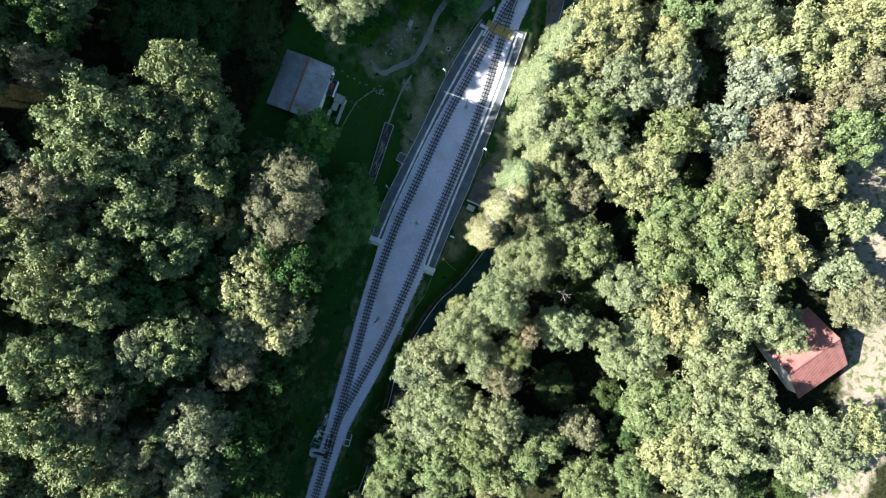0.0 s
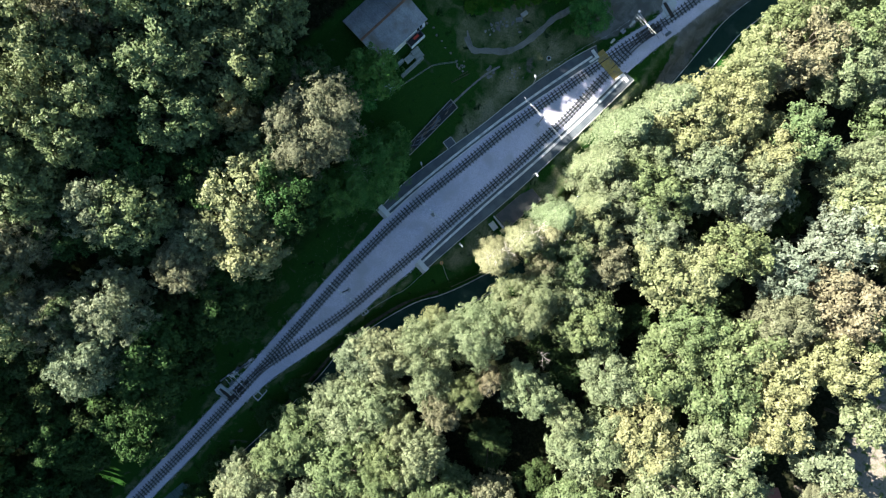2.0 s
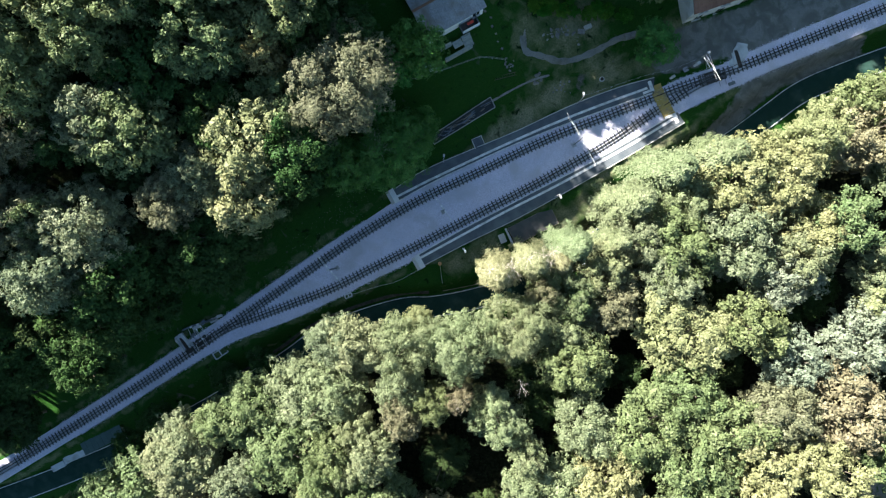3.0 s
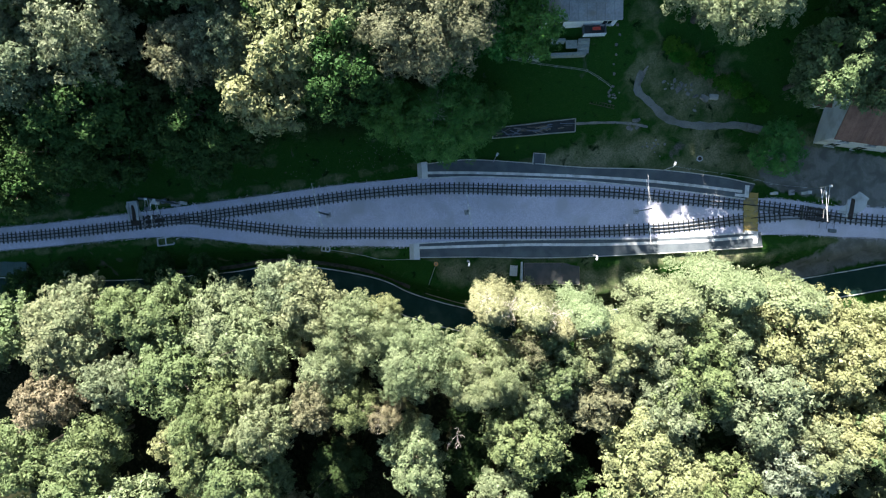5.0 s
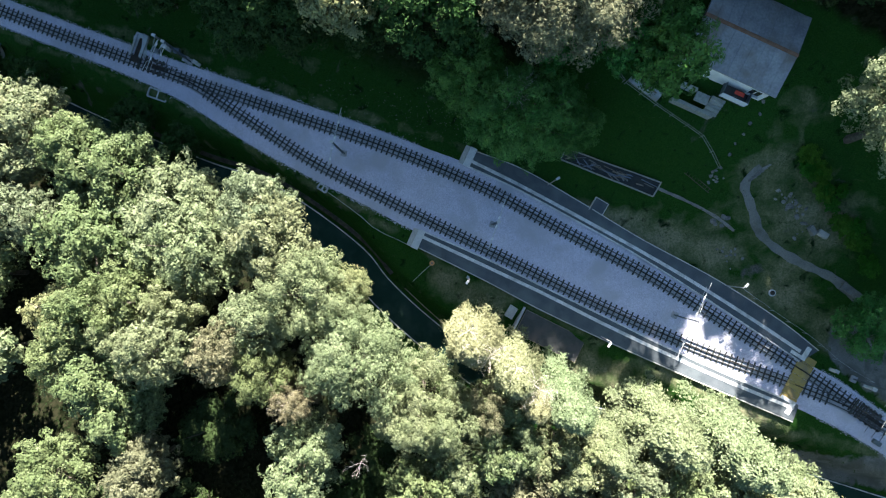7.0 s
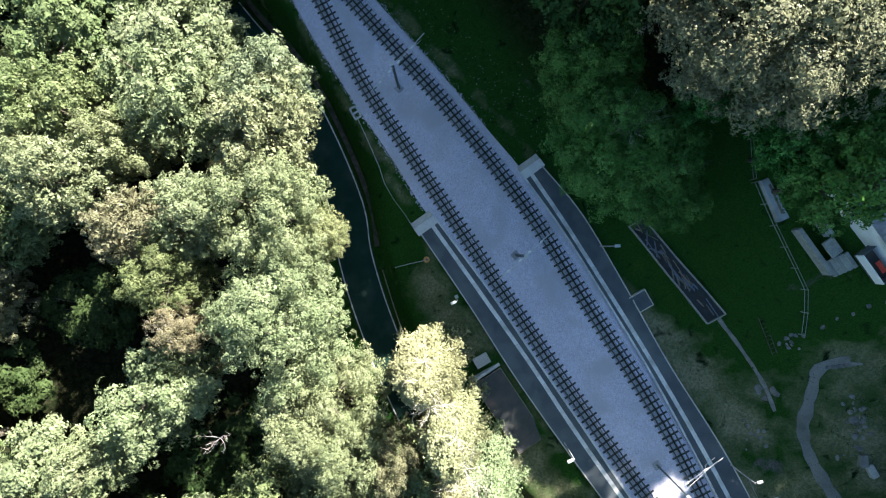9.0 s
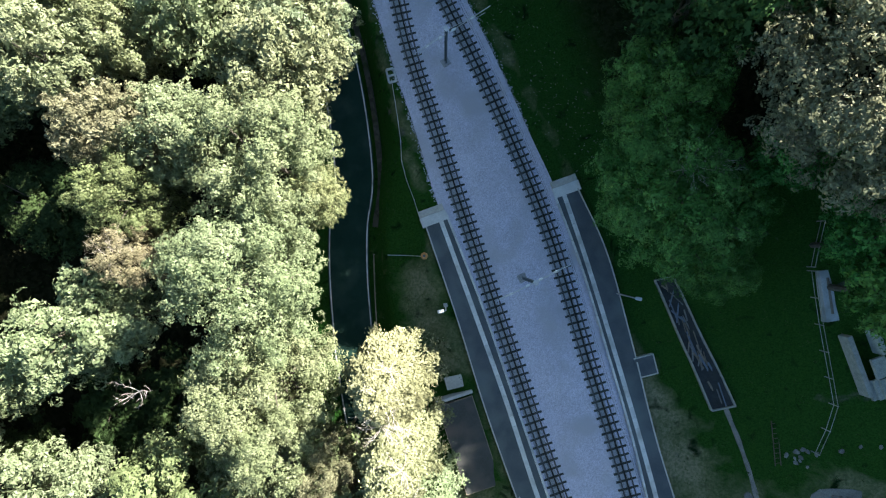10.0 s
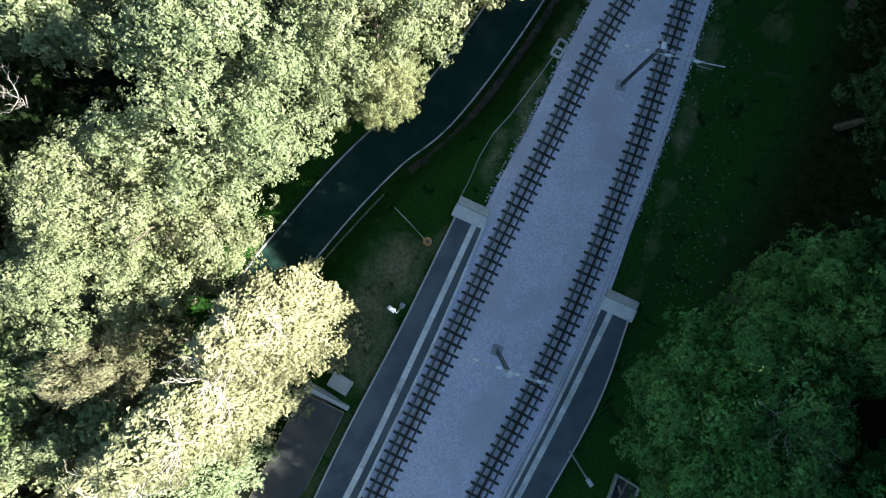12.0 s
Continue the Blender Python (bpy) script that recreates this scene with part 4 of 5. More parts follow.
# ---- houses ----
def window(parent, x, y, z, wide, tall, turn):
    w_ = part("window", boxes((0, 0, 0, wide, 0.12, tall)), WHITE, parent)
    w_.matrix_basis = pose(x, y, z, 0, 0, turn)
    part("pane", boxes((-wide * 0.24, -0.05, 0.08, wide * 0.4, 0.05, tall - 0.16), (wide * 0.24, -0.05, 0.08, wide * 0.4, 0.05, tall - 0.16)), GLASS, w_)
    part("sill", boxes((0, -0.12, -0.06, wide + 0.16, 0.2, 0.06), bevel=0.01), CONCRETE, w_)


def gable_house(label, at, turn, long, wide, eave, ridge, roof_mat, strips, ridge_mat, over=0.35, corrugated=False):
    """Walls, gables, and roof planes laid in strips; the ridge runs along x."""
    t = thing("house", label, "house", at, turn)
    half, run = wide / 2, long / 2
    verts = [(-run, -half, -2), (run, -half, -2), (run, half, -2), (-run, half, -2), (-run, -half, eave), (run, -half, eave), (run, half, eave), (-run, half, eave), (-run, 0, ridge - 0.1), (run, 0, ridge - 0.1)]
    part("wall", mesh_of("wall", verts, [(0, 1, 5, 4), (2, 3, 7, 6), (1, 2, 6, 9, 5), (3, 0, 4, 8, 7), (0, 3, 2, 1), (4, 5, 9, 8), (6, 7, 8, 9)], WALL), None, t)
    slope = (ridge - eave) / half
    for s in (-1, 1):
        roof = part("roof", boxes((0, s * (half + over) * 0.5, 0, 0.1, 0.1, 0.02)), roof_mat, t)
        verts = []
        for x in (-run - over, run + over):
            for y, z in ((0, ridge), (s * (half + over), ridge - slope * (half + over))):
                verts += [(x, y, z + 0.02), (x, y, z - 0.12)]
        roof.data = mesh_of("roof", verts, [(0, 2, 6, 4), (1, 5, 7, 3), (0, 1, 3, 2), (4, 6, 7, 5), (2, 3, 7, 6), (0, 4, 5, 1)], roof_mat)
        w_ = (long + 2 * over) / strips
        prof = [(0.0, 0.025), (w_ * 0.08, 0.06), (w_ * 0.16, 0.025), (w_ * 0.985, 0.025)] if not corrugated else [(0.0, 0.025), (w_ * 0.3, 0.055), (w_ * 0.6, 0.025), (w_ * 0.98, 0.025)]
        v, f = [], []
        for y, z in ((0, ridge), (s * (half + over), ridge - slope * (half + over))):
            v += [(x, y, z + h) for x, h in prof] + [(prof[-1][0], y, z), (0, y, z)]
        n_ = len(prof) + 2
        f = [(j, (j + 1) % n_, n_ + (j + 1) % n_, n_ + j) for j in range(n_)] + [tuple(range(n_))[::-1], tuple(range(n_, 2 * n_))]
        sheet = mesh_of("sheet", v, f, roof_mat)
        for i in range(strips):
            part("sheet", sheet, None, roof).matrix_basis = pose(-run - over + i * w_, 0, 0)
    part("ridge_cap", boxes((0, 0, ridge, long + 2 * over + 0.06, 0.34, 0.1), bevel=0.03), ridge_mat, t)
    return t


home = gable_house("low house with a weathered grey sheet roof in the wood", (-22.06, 24.3, 9.6), 72, 8.2, 7.1, 2.9, 3.45, FELT, 9, RUST, 0.3)
# floor in a dark material to imitate the shade of the recess
part("balcony", boxes((1.7, -4.2, 0.4, 2.5, 1.25, 0.2), bevel=0.02), DARKROOF, home, "balcony floor coloured dark for the shaded recess")
part("balustrade", boxes((1.7, -4.78, 0.6, 2.5, 0.1, 0.8), bevel=0.01), WHITE, home, "white balcony front")
for x in (0.48, 2.92):
    part("balustrade", boxes((x, -4.2, 0.6, 0.06, 1.1, 0.8), bevel=0.01), MAST, home)
part("awning", boxes((1.9, -4.15, 1.2, 0.9, 0.35, 0.06)), REDPLASTIC, home, "small red awning")
for i in range(5):
    part("stair", boxes((0.75, -4.98 - 0.28 * i, -0.1 - 0.2 * i, 1.3, 0.28, 0.25), bevel=0.01), EDGING, home)
part("landing", boxes((-0.6, -5.3, -0.5, 1.3, 0.9, 0.25), bevel=0.02), EDGING, home)
part("garden_wall", boxes((-0.95, -6.3, -1.6, 4.1, 0.34, 1.0), bevel=0.02), EDGING, home, "low pale concrete wall")
part("garden_wall", boxes((-2.1, -4.8, -1.2, 1.6, 0.34, 1.0), bevel=0.02), EDGING, home, "low pale concrete wall")
for x in (-2.4, 3.0):
    window(home, x, -3.6, 1.0, 1.1, 1.2, 0)
terrace = thing("terrace", "pale concrete terrace on the grass slope", "terrace", (-18.7, 17.6, 7.5), 60, kind="structure")
part("slab", boxes((0, 0, -1.2, 3.4, 2.0, 1.3), bevel=0.02), CONCRETE, terrace)
for y in (-0.55, 0.0, 0.55):
    part("board", boxes((0, y, 0.1, 2.4, 0.16, 0.06), bevel=0.01), WOOD, terrace)

barn = gable_house("house with a weathered red sheet roof in a clearing", (61.6, -13.4, height(61.6, -13.4)), 38, 9.0, 10.6, 3.6, 6.4, RED, 44, RED, 0.5, True)
for x in (-2.5, 2.5):
    window(barn, x, -5.32, 1.2, 1.2, 1.3, 0)
villa = gable_house("white rendered house with a brown roof above the track", (2.6, 55.6, 4.0), 62, 15, 9, 5.9, 8.6, BROWN, 30, BROWN, 0.45, True)
for x in (-5.6, -2.4, 1.2, 4.6):
    for z in (0.8, 3.5):
        window(villa, x, -4.52, z, 1.2, 1.5, 0)
part("band", boxes((0, -4.56, 0, 15.1, 0.12, 0.5)), CONCRETE, villa, "grey plinth")
part("annex", boxes((-8.4, 1.4, -2, 1.7, 4.0, 5.4)), WALL, villa)
part("annex_roof", boxes((-8.45, 1.4, 3.4, 2.1, 4.4, 0.18), bevel=0.03), BROWN, villa, "brown lean-to roof")
shed = thing("shed", "long low shed with a dark green sheet roof", "shed", (-19.6, -57.4, rail_z(-57) - 3.2), 70)
part("wall", boxes((0, 0, -1, 6.2, 3.4, 3.2)), WALL, shed)
for i in range(8):
    part("sheet", boxes((-3.0 + i * 0.86, 0, 2.2, 0.83, 4.0, 0.1), bevel=0.015), GREENROOF, shed)
deck = thing("terrace", "pale concrete deck beside the green shed", "terrace", (-21.3, -63.4, rail_z(-64) - 2.8), 70, kind="structure")
part("slab", boxes((0, 0, -1.5, 4.6, 3.0, 1.6), bevel=0.03), CONCRETE, deck)
part("slab", boxes((-3.6, -1.2, -1.5, 2.2, 1.0, 1.5), bevel=0.03), CONCRETE, deck)
part("hatch", boxes((0.3, 0.2, 0.1, 0.6, 0.5, 0.06)), DARKROOF, deck)

# ---- small growth on the banks ----
rng = np.random.default_rng(12)
verts, faces = [], []
while len(faces) < 30000:
    x, y = float(rng.uniform(-32, 30)), float(rng.uniform(-46, 46))
    u, half = across(x, y), lerp(y, HALF_Y, HALF_X)
    rx = lerp(y, [p[1] for p in ROAD], [p[0] for p in ROAD])
    if abs(u) < half + 0.5 or abs(x - rx) < 2.1 or noise.noise(Vector((x * 0.4, y * 0.4, 2))) < rng.uniform(-0.5, 0.3):
        continue
    z = surface(x, y)
    for _ in range(5):
        a, s, h = rng.uniform(0, 6.28), rng.uniform(0.03, 0.08), rng.uniform(0.08, 0.3)
        px, py = x + rng.normal(0, 0.12), y + rng.normal(0, 0.12)
        n0 = len(verts)
        verts += [(px, py, z - 0.03), (px + s * math.cos(a), py + s * math.sin(a), z - 0.02), (px + h * 0.8 * math.cos(a + 1), py + h * 0.8 * math.sin(a + 1), z + h)]
        faces.append((n0, n0 + 1, n0 + 2))
tagged(part("grass", mesh_of("grass", verts, faces, LEAVES["D"])), "tufts of dark grass and weeds on the banks", "grass", kind="stuff")

# ---- pale fallen leaves on the dark slope ----
verts, faces = [], []
for k in range(420):
    x, y = float(rng.normal(-14.2, 1.6)), float(rng.uniform(-22, 1))
    z, s, turn = surface(x, y) + 0.03, float(rng.uniform(0.03, 0.07)), float(rng.uniform(0, 6.28))
    n0 = len(verts)
    verts += [(x + s * math.cos(turn + a) * q, y + s * math.sin(turn + a) * q, z + h) for a, q, h in ((0, 1, 0), (1.57, 0.5, 0.02), (3.14, 1, 0.01), (4.71, 0.5, 0.02))]
    faces.append((n0, n0 + 1, n0 + 2, n0 + 3))
tagged(part("fallen_leaves", mesh_of("fallen_leaves", verts, faces, EDGING)), "pale fallen leaves scattered on the dark slope", "leaves", kind="stuff")

# ---- loose ballast: stones along the ragged edge and over the bed ----
verts, faces = [], []
for k in range(7500):
    y = float(rng.uniform(-60, 60))
    side = -1 if rng.random() < 0.5 else 1
    if -4 < y < 40:
        continue
    edge = bed_w if side < 0 else bed_e
    x = lerp(y, [q[1] for q in edge], [q[0] for q in edge]) + side * (abs(float(rng.normal(0, 0.15))) - 0.06)
    s = float(rng.uniform(0.03, 0.075))
    z = surface(x, y)
    n0 = len(verts)
    turn = float(rng.uniform(0, 6.28))
    for j in range(4):
        a = turn + j * 1.571 + float(rng.uniform(-0.3, 0.3))
        verts.append((x + s * math.cos(a), y + s * math.sin(a), z + s * float(rng.uniform(-0.1, 0.25))))
    verts += [(x + s * 0.2, y - s * 0.1, z + s * float(rng.uniform(0.6, 1.1))), (x, y, z - s)]
    for j in range(4):
        faces += [(n0 + j, n0 + (j + 1) % 4, n0 + 4), (n0 + (j + 1) % 4, n0 + j, n0 + 5)]
tagged(part("loose_ballast", mesh_of("loose_ballast", verts, faces, BALLAST)), "loose grey ballast stones spilt along the edge of the track bed", "ballast", kind="stuff")

# ---- sleepers, last of the structure ----
for line, top, lo, hi in ((NORTH, track_1, -70, 70), (SOUTH, track_2, -29, 41)):
    for q, d in even(line, 0.61):
        if lo < q.y < hi:
            ob = part("sleeper", SLEEPER_MESH, None, top)
            ob.matrix_basis = pose(q.x, q.y, rail_z(q.y), 0, 0, math.degrees(math.atan2(d.y, d.x)) - 90)


# ---- trees ----
def leaf_mesh(name, pos, normal, one, two, long, wide):
    """One mesh of three-cornered blades, its apex at 16 m."""
    m = len(pos)
    droop = normal * long * 0.18
    v = np.stack([pos - one * long * 0.5, pos + two * wide * 0.6 + droop, pos + one * long * 0.5 - two * wide * 0.3], 1).reshape(-1, 3)
    top = np.percentile(v[:, 2], 99.7)
    v[:, 2] += 16 - top
    me = bpy.data.meshes.new(name)
    me.vertices.add(len(v))
    me.vertices.foreach_set("co", v.ravel())
    me.loops.add(3 * m)
    me.loops.foreach_set("vertex_index", np.arange(3 * m, dtype=np.int32))
    me.polygons.add(m)
    me.polygons.foreach_set("loop_start", np.arange(0, 3 * m, 3, dtype=np.int32))
    me.materials.append(LEAVES["G"])
    me.update(calc_edges=True)
    return me, 16 - top


def larch_mesh(name, seed, branches, blades, blade, radius=4.5, tall=13.0):
    """Feathery sprays along branches that reach out and droop from a straight stem."""
    rng = np.random.default_rng(seed)
    h = np.sort(rng.random(branches)) ** 0.9
    az = np.arange(branches) * 2.4 + rng.normal(0, 0.25, branches)
    reach = radius * (1.03 - h) ** 0.62 * rng.uniform(0.62, 1.1, branches)
    pick_ = rng.choice(branches, size=blades, p=reach / reach.sum())
    f = np.sqrt(rng.random(blades)) * 0.97 + 0.03
    out = np.stack([np.cos(az), np.sin(az), np.zeros(branches)], 1)[pick_]
    cross = np.stack([-out[:, 1], out[:, 0], out[:, 2]], 1)
    fan = (1 - f) * reach[pick_] * 0.22 + 0.16
    spray = np.round(f * 9) / 9 + rng.normal(0, 0.03, blades)
    side = rng.normal(0, 1, blades) * fan
    pos = out * (reach[pick_] * (0.5 * f + 0.5 * spray) + 0.5 * np.abs(side))[:, None] + cross * side[:, None]
    pos[:, 2] = (h[pick_] * tall) - f ** 2 * reach[pick_] * 0.3 - np.abs(side) * 0.35 + rng.normal(0, 0.08, blades)
    normal = out * 0.35 + np.array([0, 0, 0.8]) + rng.normal(0, 0.32, size=(blades, 3))
    normal /= np.linalg.norm(normal, axis=1, keepdims=True)
    one = out + cross * rng.normal(0, 0.7, size=(blades, 1))
    one -= normal * (one * normal).sum(1, keepdims=True)
    one /= np.linalg.norm(one, axis=1, keepdims=True)
    long = blade * rng.uniform(0.8, 1.6, size=(blades, 1))
    me, drop = leaf_mesh(name, pos, normal, one, np.cross(normal, one), long, long * 0.6)
    ends = [np.array([math.cos(a) * r * 0.8, math.sin(a) * r * 0.8, hh * tall - 0.2 * r + drop]) for a, r, hh in zip(az, reach, h)]
    return me, ends[:-6]


def crown_mesh(name, seed, boughs, clumps, blades, blade, radius=4.5, deep=1.3, streak=0.0, fill_=0.26):
    """Leaves in clumps over the boughs of a lobed dome; the apex stands at 16 m. streak: how far the leaves point outwards."""
    rng = np.random.default_rng(seed)
    lobes = []
    for tries in range(4000):
        if len(lobes) == boughs:
            break
        a, s = rng.uniform(0, 2 * np.pi), rng.uniform(-0.85, 1)
        c = np.sqrt(max(0, 1 - s * s)) * (1 + 0.16 * np.sin(2 * a + seed) + 0.1 * np.sin(3 * a + 2 * seed))
        size = radius * rng.uniform(0.24, 0.42)
        p = np.array([np.cos(a) * c * (radius - size), np.sin(a) * c * (radius - size), s * (radius * deep - size)]) * rng.uniform(0.86, 1.08)
        if all(np.linalg.norm(p - q) > 0.72 * (size + z) * (1 - tries / 9000) for q, z in lobes):
            lobes.append((p, size))
    centres, sizes, away_ = [], [], []
    weight = np.array([z ** 2 for _, z in lobes])
    for (p, size), m in zip(lobes, np.maximum(3, weight / weight.sum() * clumps).astype(int)):
        out = p / (np.linalg.norm(p) + 0.1)
        for _ in range(m):
            d = rng.normal(size=3) + 0.8 * out + np.array([0, 0, 0.45])
            d /= np.linalg.norm(d)
            z = size * (0.13 + 0.25 * rng.random() ** 1.6)
            centres.append(p + d * size * rng.uniform(0.5, 1.16) * np.array([1.08, 1.08, 0.9]))
            sizes.append(z)
            away_.append(d)
    share = np.array(sizes) ** 2
    each = 9
    counts = np.maximum(2, (share / share.sum() * blades * 0.9 / each)).astype(int)
    pos, normal, lead = [], [], []
    for p, size, out, m in zip(centres, sizes, away_, counts):
        # sprays of leaves over the clump, each a small drooping fan
        d = rng.normal(size=(m, 3)) + 0.9 * out
        d[:, 2] = d[:, 2] * 0.8 + 0.3
        d /= np.linalg.norm(d, axis=1, keepdims=True)
        rad = size * rng.uniform(0.6, 1.35, size=m)
        mid = p + d * rad[:, None] * np.array([1.1, 1.1, 0.8])
        face = d + np.array([0, 0, 0.25]) + rng.normal(0, 0.2, size=(m, 3))
        face /= np.linalg.norm(face, axis=1, keepdims=True)
        one = np.cross(face, rng.normal(size=(m, 3)))
        one /= np.linalg.norm(one, axis=1, keepdims=True)
        two = np.cross(face, one)
        wide = blade * rng.uniform(0.9, 1.9, size=(m, 1))
        ang, ro = rng.uniform(0, 2 * np.pi, size=(m, each, 1)), np.sqrt(rng.random(size=(m, each, 1)))
        away = one[:, None] * np.cos(ang) + two[:, None] * np.sin(ang)
        pos.append((mid[:, None] + away * ro * wide[:, None] - face[:, None] * wide[:, None] * ro ** 2 * 0.45 + rng.normal(0, 0.2 * blade, size=(m, each, 3))).reshape(-1, 3))
        normal.append((face[:, None] + away * ro * 0.4 + rng.normal(0, 0.13, size=(m, each, 3))).reshape(-1, 3))
        lead.append(np.repeat(out[None] + d, each, axis=0))
    # leaves inside the boughs, which keep the heart of the crown dark
    inner = 0
    total = sum(z ** 2 for _, z in lobes) + (radius * 0.4) ** 2
    for p, size in lobes + [(np.zeros(3), radius * 0.5)]:
        m = max(6, int(fill_ * blades * size ** 2 / total))
        d = rng.normal(size=(m, 3))
        d /= np.linalg.norm(d, axis=1, keepdims=True)
        pos.append(p + d * size * rng.uniform(0.35, 0.8, size=(m, 1)))
        normal.append(d + np.array([0, 0, 0.3]) + rng.normal(0, 0.3, size=(m, 3)))
        lead.append(d)
        inner += m
    pos, normal, lead = np.concatenate(pos), np.concatenate(normal), np.concatenate(lead)
    m = len(pos)
    normal /= np.linalg.norm(normal, axis=1, keepdims=True)
    one = np.cross(normal, rng.normal(size=(m, 3)))
    one /= np.linalg.norm(one, axis=1, keepdims=True)
    one = one * (1 - streak) + lead * streak
    one -= normal * (one * normal).sum(1, keepdims=True)
    one /= np.linalg.norm(one, axis=1, keepdims=True) + 1e-6
    two = np.cross(normal, one)
    long = blade * rng.uniform(0.7, 1.45, size=(m, 1)) * (1 + 0.5 * streak)
    wide = long * rng.uniform(0.5, 0.85, size=(m, 1)) * (1 - 0.5 * streak)
    long[-inner:] *= 1.6
    wide[-inner:] *= 1.8
    me, drop = leaf_mesh(name, pos, normal, one, two, long, wide)
    return me, [np.array(c) + [0, 0, drop] for c in centres]


def trunk_mesh(name, seed, centres):
    """A tapered trunk with limbs that reach into the clumps."""
    rng = random.Random(seed)
    bm = tube([(0, 0, -0.6), (0.05, 0, 2), (0.12, -0.1, 6), (0.0, 0.1, 10), (0.1, 0, 14)], [0.34, 0.26, 0.2, 0.14, 0.04], 7)
    for c in rng.sample(centres, min(11, len(centres))):
        start = Vector((0.05, 0, min(c[2] - 1.5, rng.uniform(6, 11))))
        end = Vector(c) + Vector((0, 0, 0.2))
        mid = start.lerp(end, 0.5) + Vector((rng.uniform(-0.3, 0.3), rng.uniform(-0.3, 0.3), 0.35))
        tube([start, mid, end], [0.1, 0.06, 0.02], 5, bm)
    me = bpy.data.meshes.new(name)
    bm.to_mesh(me)
    bm.free()
    me.materials.append(BARK)
    return me


TREES, CROWNS = {}, {}
for grade, seeds, boughs, clumps, blades, blade, streak in (("far", (1, 2, 3, 4, 5), 27, 300, 10200, 0.285, 0.0), ("near", (11, 12, 13, 14), 29, 560, 56000, 0.114, 0.0), ("mid", (15, 16, 17), 29, 380, 17000, 0.225, 0.0),
                                                           ("plume", (21, 22, 23), 32, 420, 21000, 0.19, 0.55), ("low", (31, 32, 33), 16, 110, 2800, 0.5, 0.0)):
    TREES[grade] = []
    for s in seeds:
        me, centres = crown_mesh("crown", s, boughs, clumps, blades, blade, streak=streak)
        TREES[grade].append((me, trunk_mesh("trunk", s, centres)))
TREES["larch"] = []
for s in (41, 42, 43):
    me, centres = larch_mesh("crown", s, 110, 33000, 0.187)
    TREES["larch"].append((me, trunk_mesh("trunk", s, centres)))


def crown_of(mesh, look_):
    """The crown's mesh in the leaves of one kind, shared by all trees that look so."""
    if (mesh.name, look_) not in CROWNS:
        CROWNS[mesh.name, look_] = mesh.copy()
        CROWNS[mesh.name, look_].materials[0] = LEAVES[look_]
    return CROWNS[mesh.name, look_]


planted, stand = [], []
pick = random.Random(7)


def tree(x, y, r, top, look_, grade="far", name="tree"):
    """One tree: trunk and crown, r its crown's radius and top its apex."""
    z = surface(x, y)
    crown, stem = pick.choice(TREES[grade])
    t = thing(name, LOOKS[look_] if name == "tree" or look_ == "N" else "low shrub under the trees, leaves coloured for shade", name, group="trees of the wood" if name == "tree" else "undergrowth")
    t.matrix_basis = Matrix.LocRotScale((x, y, z), Euler((0, 0, pick.uniform(0, 6.28))), (r / 4.5, r / 4.5, max(1.0 if look_ == "N" else 3.0, top - z) / 16))
    part("trunk", stem, None, t)
    part("crown", crown_of(crown, look_), None, t)
    planted.append((x, y, r))
    stand.append(t)
    return t


def grow(rows):
    for x, y, r, top, look_ in rows:
        near = 1 < x < 16 and -16 < y < 10 or -19 < x < -8 and -6 < y < 12
        tree(x, y, r * (1.28 if look_ == "C" else 1.13 if x > -8 else 1.14), top, look_, "larch" if look_ in "CF" and x > 0 else "near" if near or look_ == "F" or look_ == "P" and r > 5 else "plume" if look_ in "SMF" or look_ == "P" and r < 4.5 else "mid" if look_ == "P" or -9 < x < 34 and -48 < y < 44 else "far")


def bare_twigs(parent, at, reach, count, seed, thick=0.03, name="leafless_top", label="bare pale twigs without leaves"):
    """Leafless branches that fan out from one point, given in metres of the place."""
    rng, bm = random.Random(seed), bmesh.new()
    back = parent.matrix_basis.inverted()

    def grow_twig(p, d, long, r, depth):
        pts = [p]
        for i in range(4):
            d = (d + Vector((rng.uniform(-0.35, 0.35), rng.uniform(-0.35, 0.35), rng.uniform(-0.2, 0.25)))).normalized()
            pts.append(pts[-1] + d * long / 4)
        tube([back @ q for q in pts], [max(0.004, r * (1 - 0.2 * i)) for i in range(5)], 4, bm)
        if depth:
            for q in pts[1:]:
                side = (d + Vector((rng.uniform(-1, 1), rng.uniform(-1, 1), rng.uniform(-0.3, 0.5)))).normalized()
                grow_twig(q, side, long * rng.uniform(0.35, 0.6), r * 0.5, depth - 1)

    for i in range(count):
        a = 6.283 * (i + rng.random() * 0.7) / count
        grow_twig(Vector(at), Vector((math.cos(a), math.sin(a), rng.uniform(0.1, 0.7))).normalized(), reach * rng.uniform(0.7, 1.1), thick, 2)
    return part(name, bm, TWIG, parent, label)


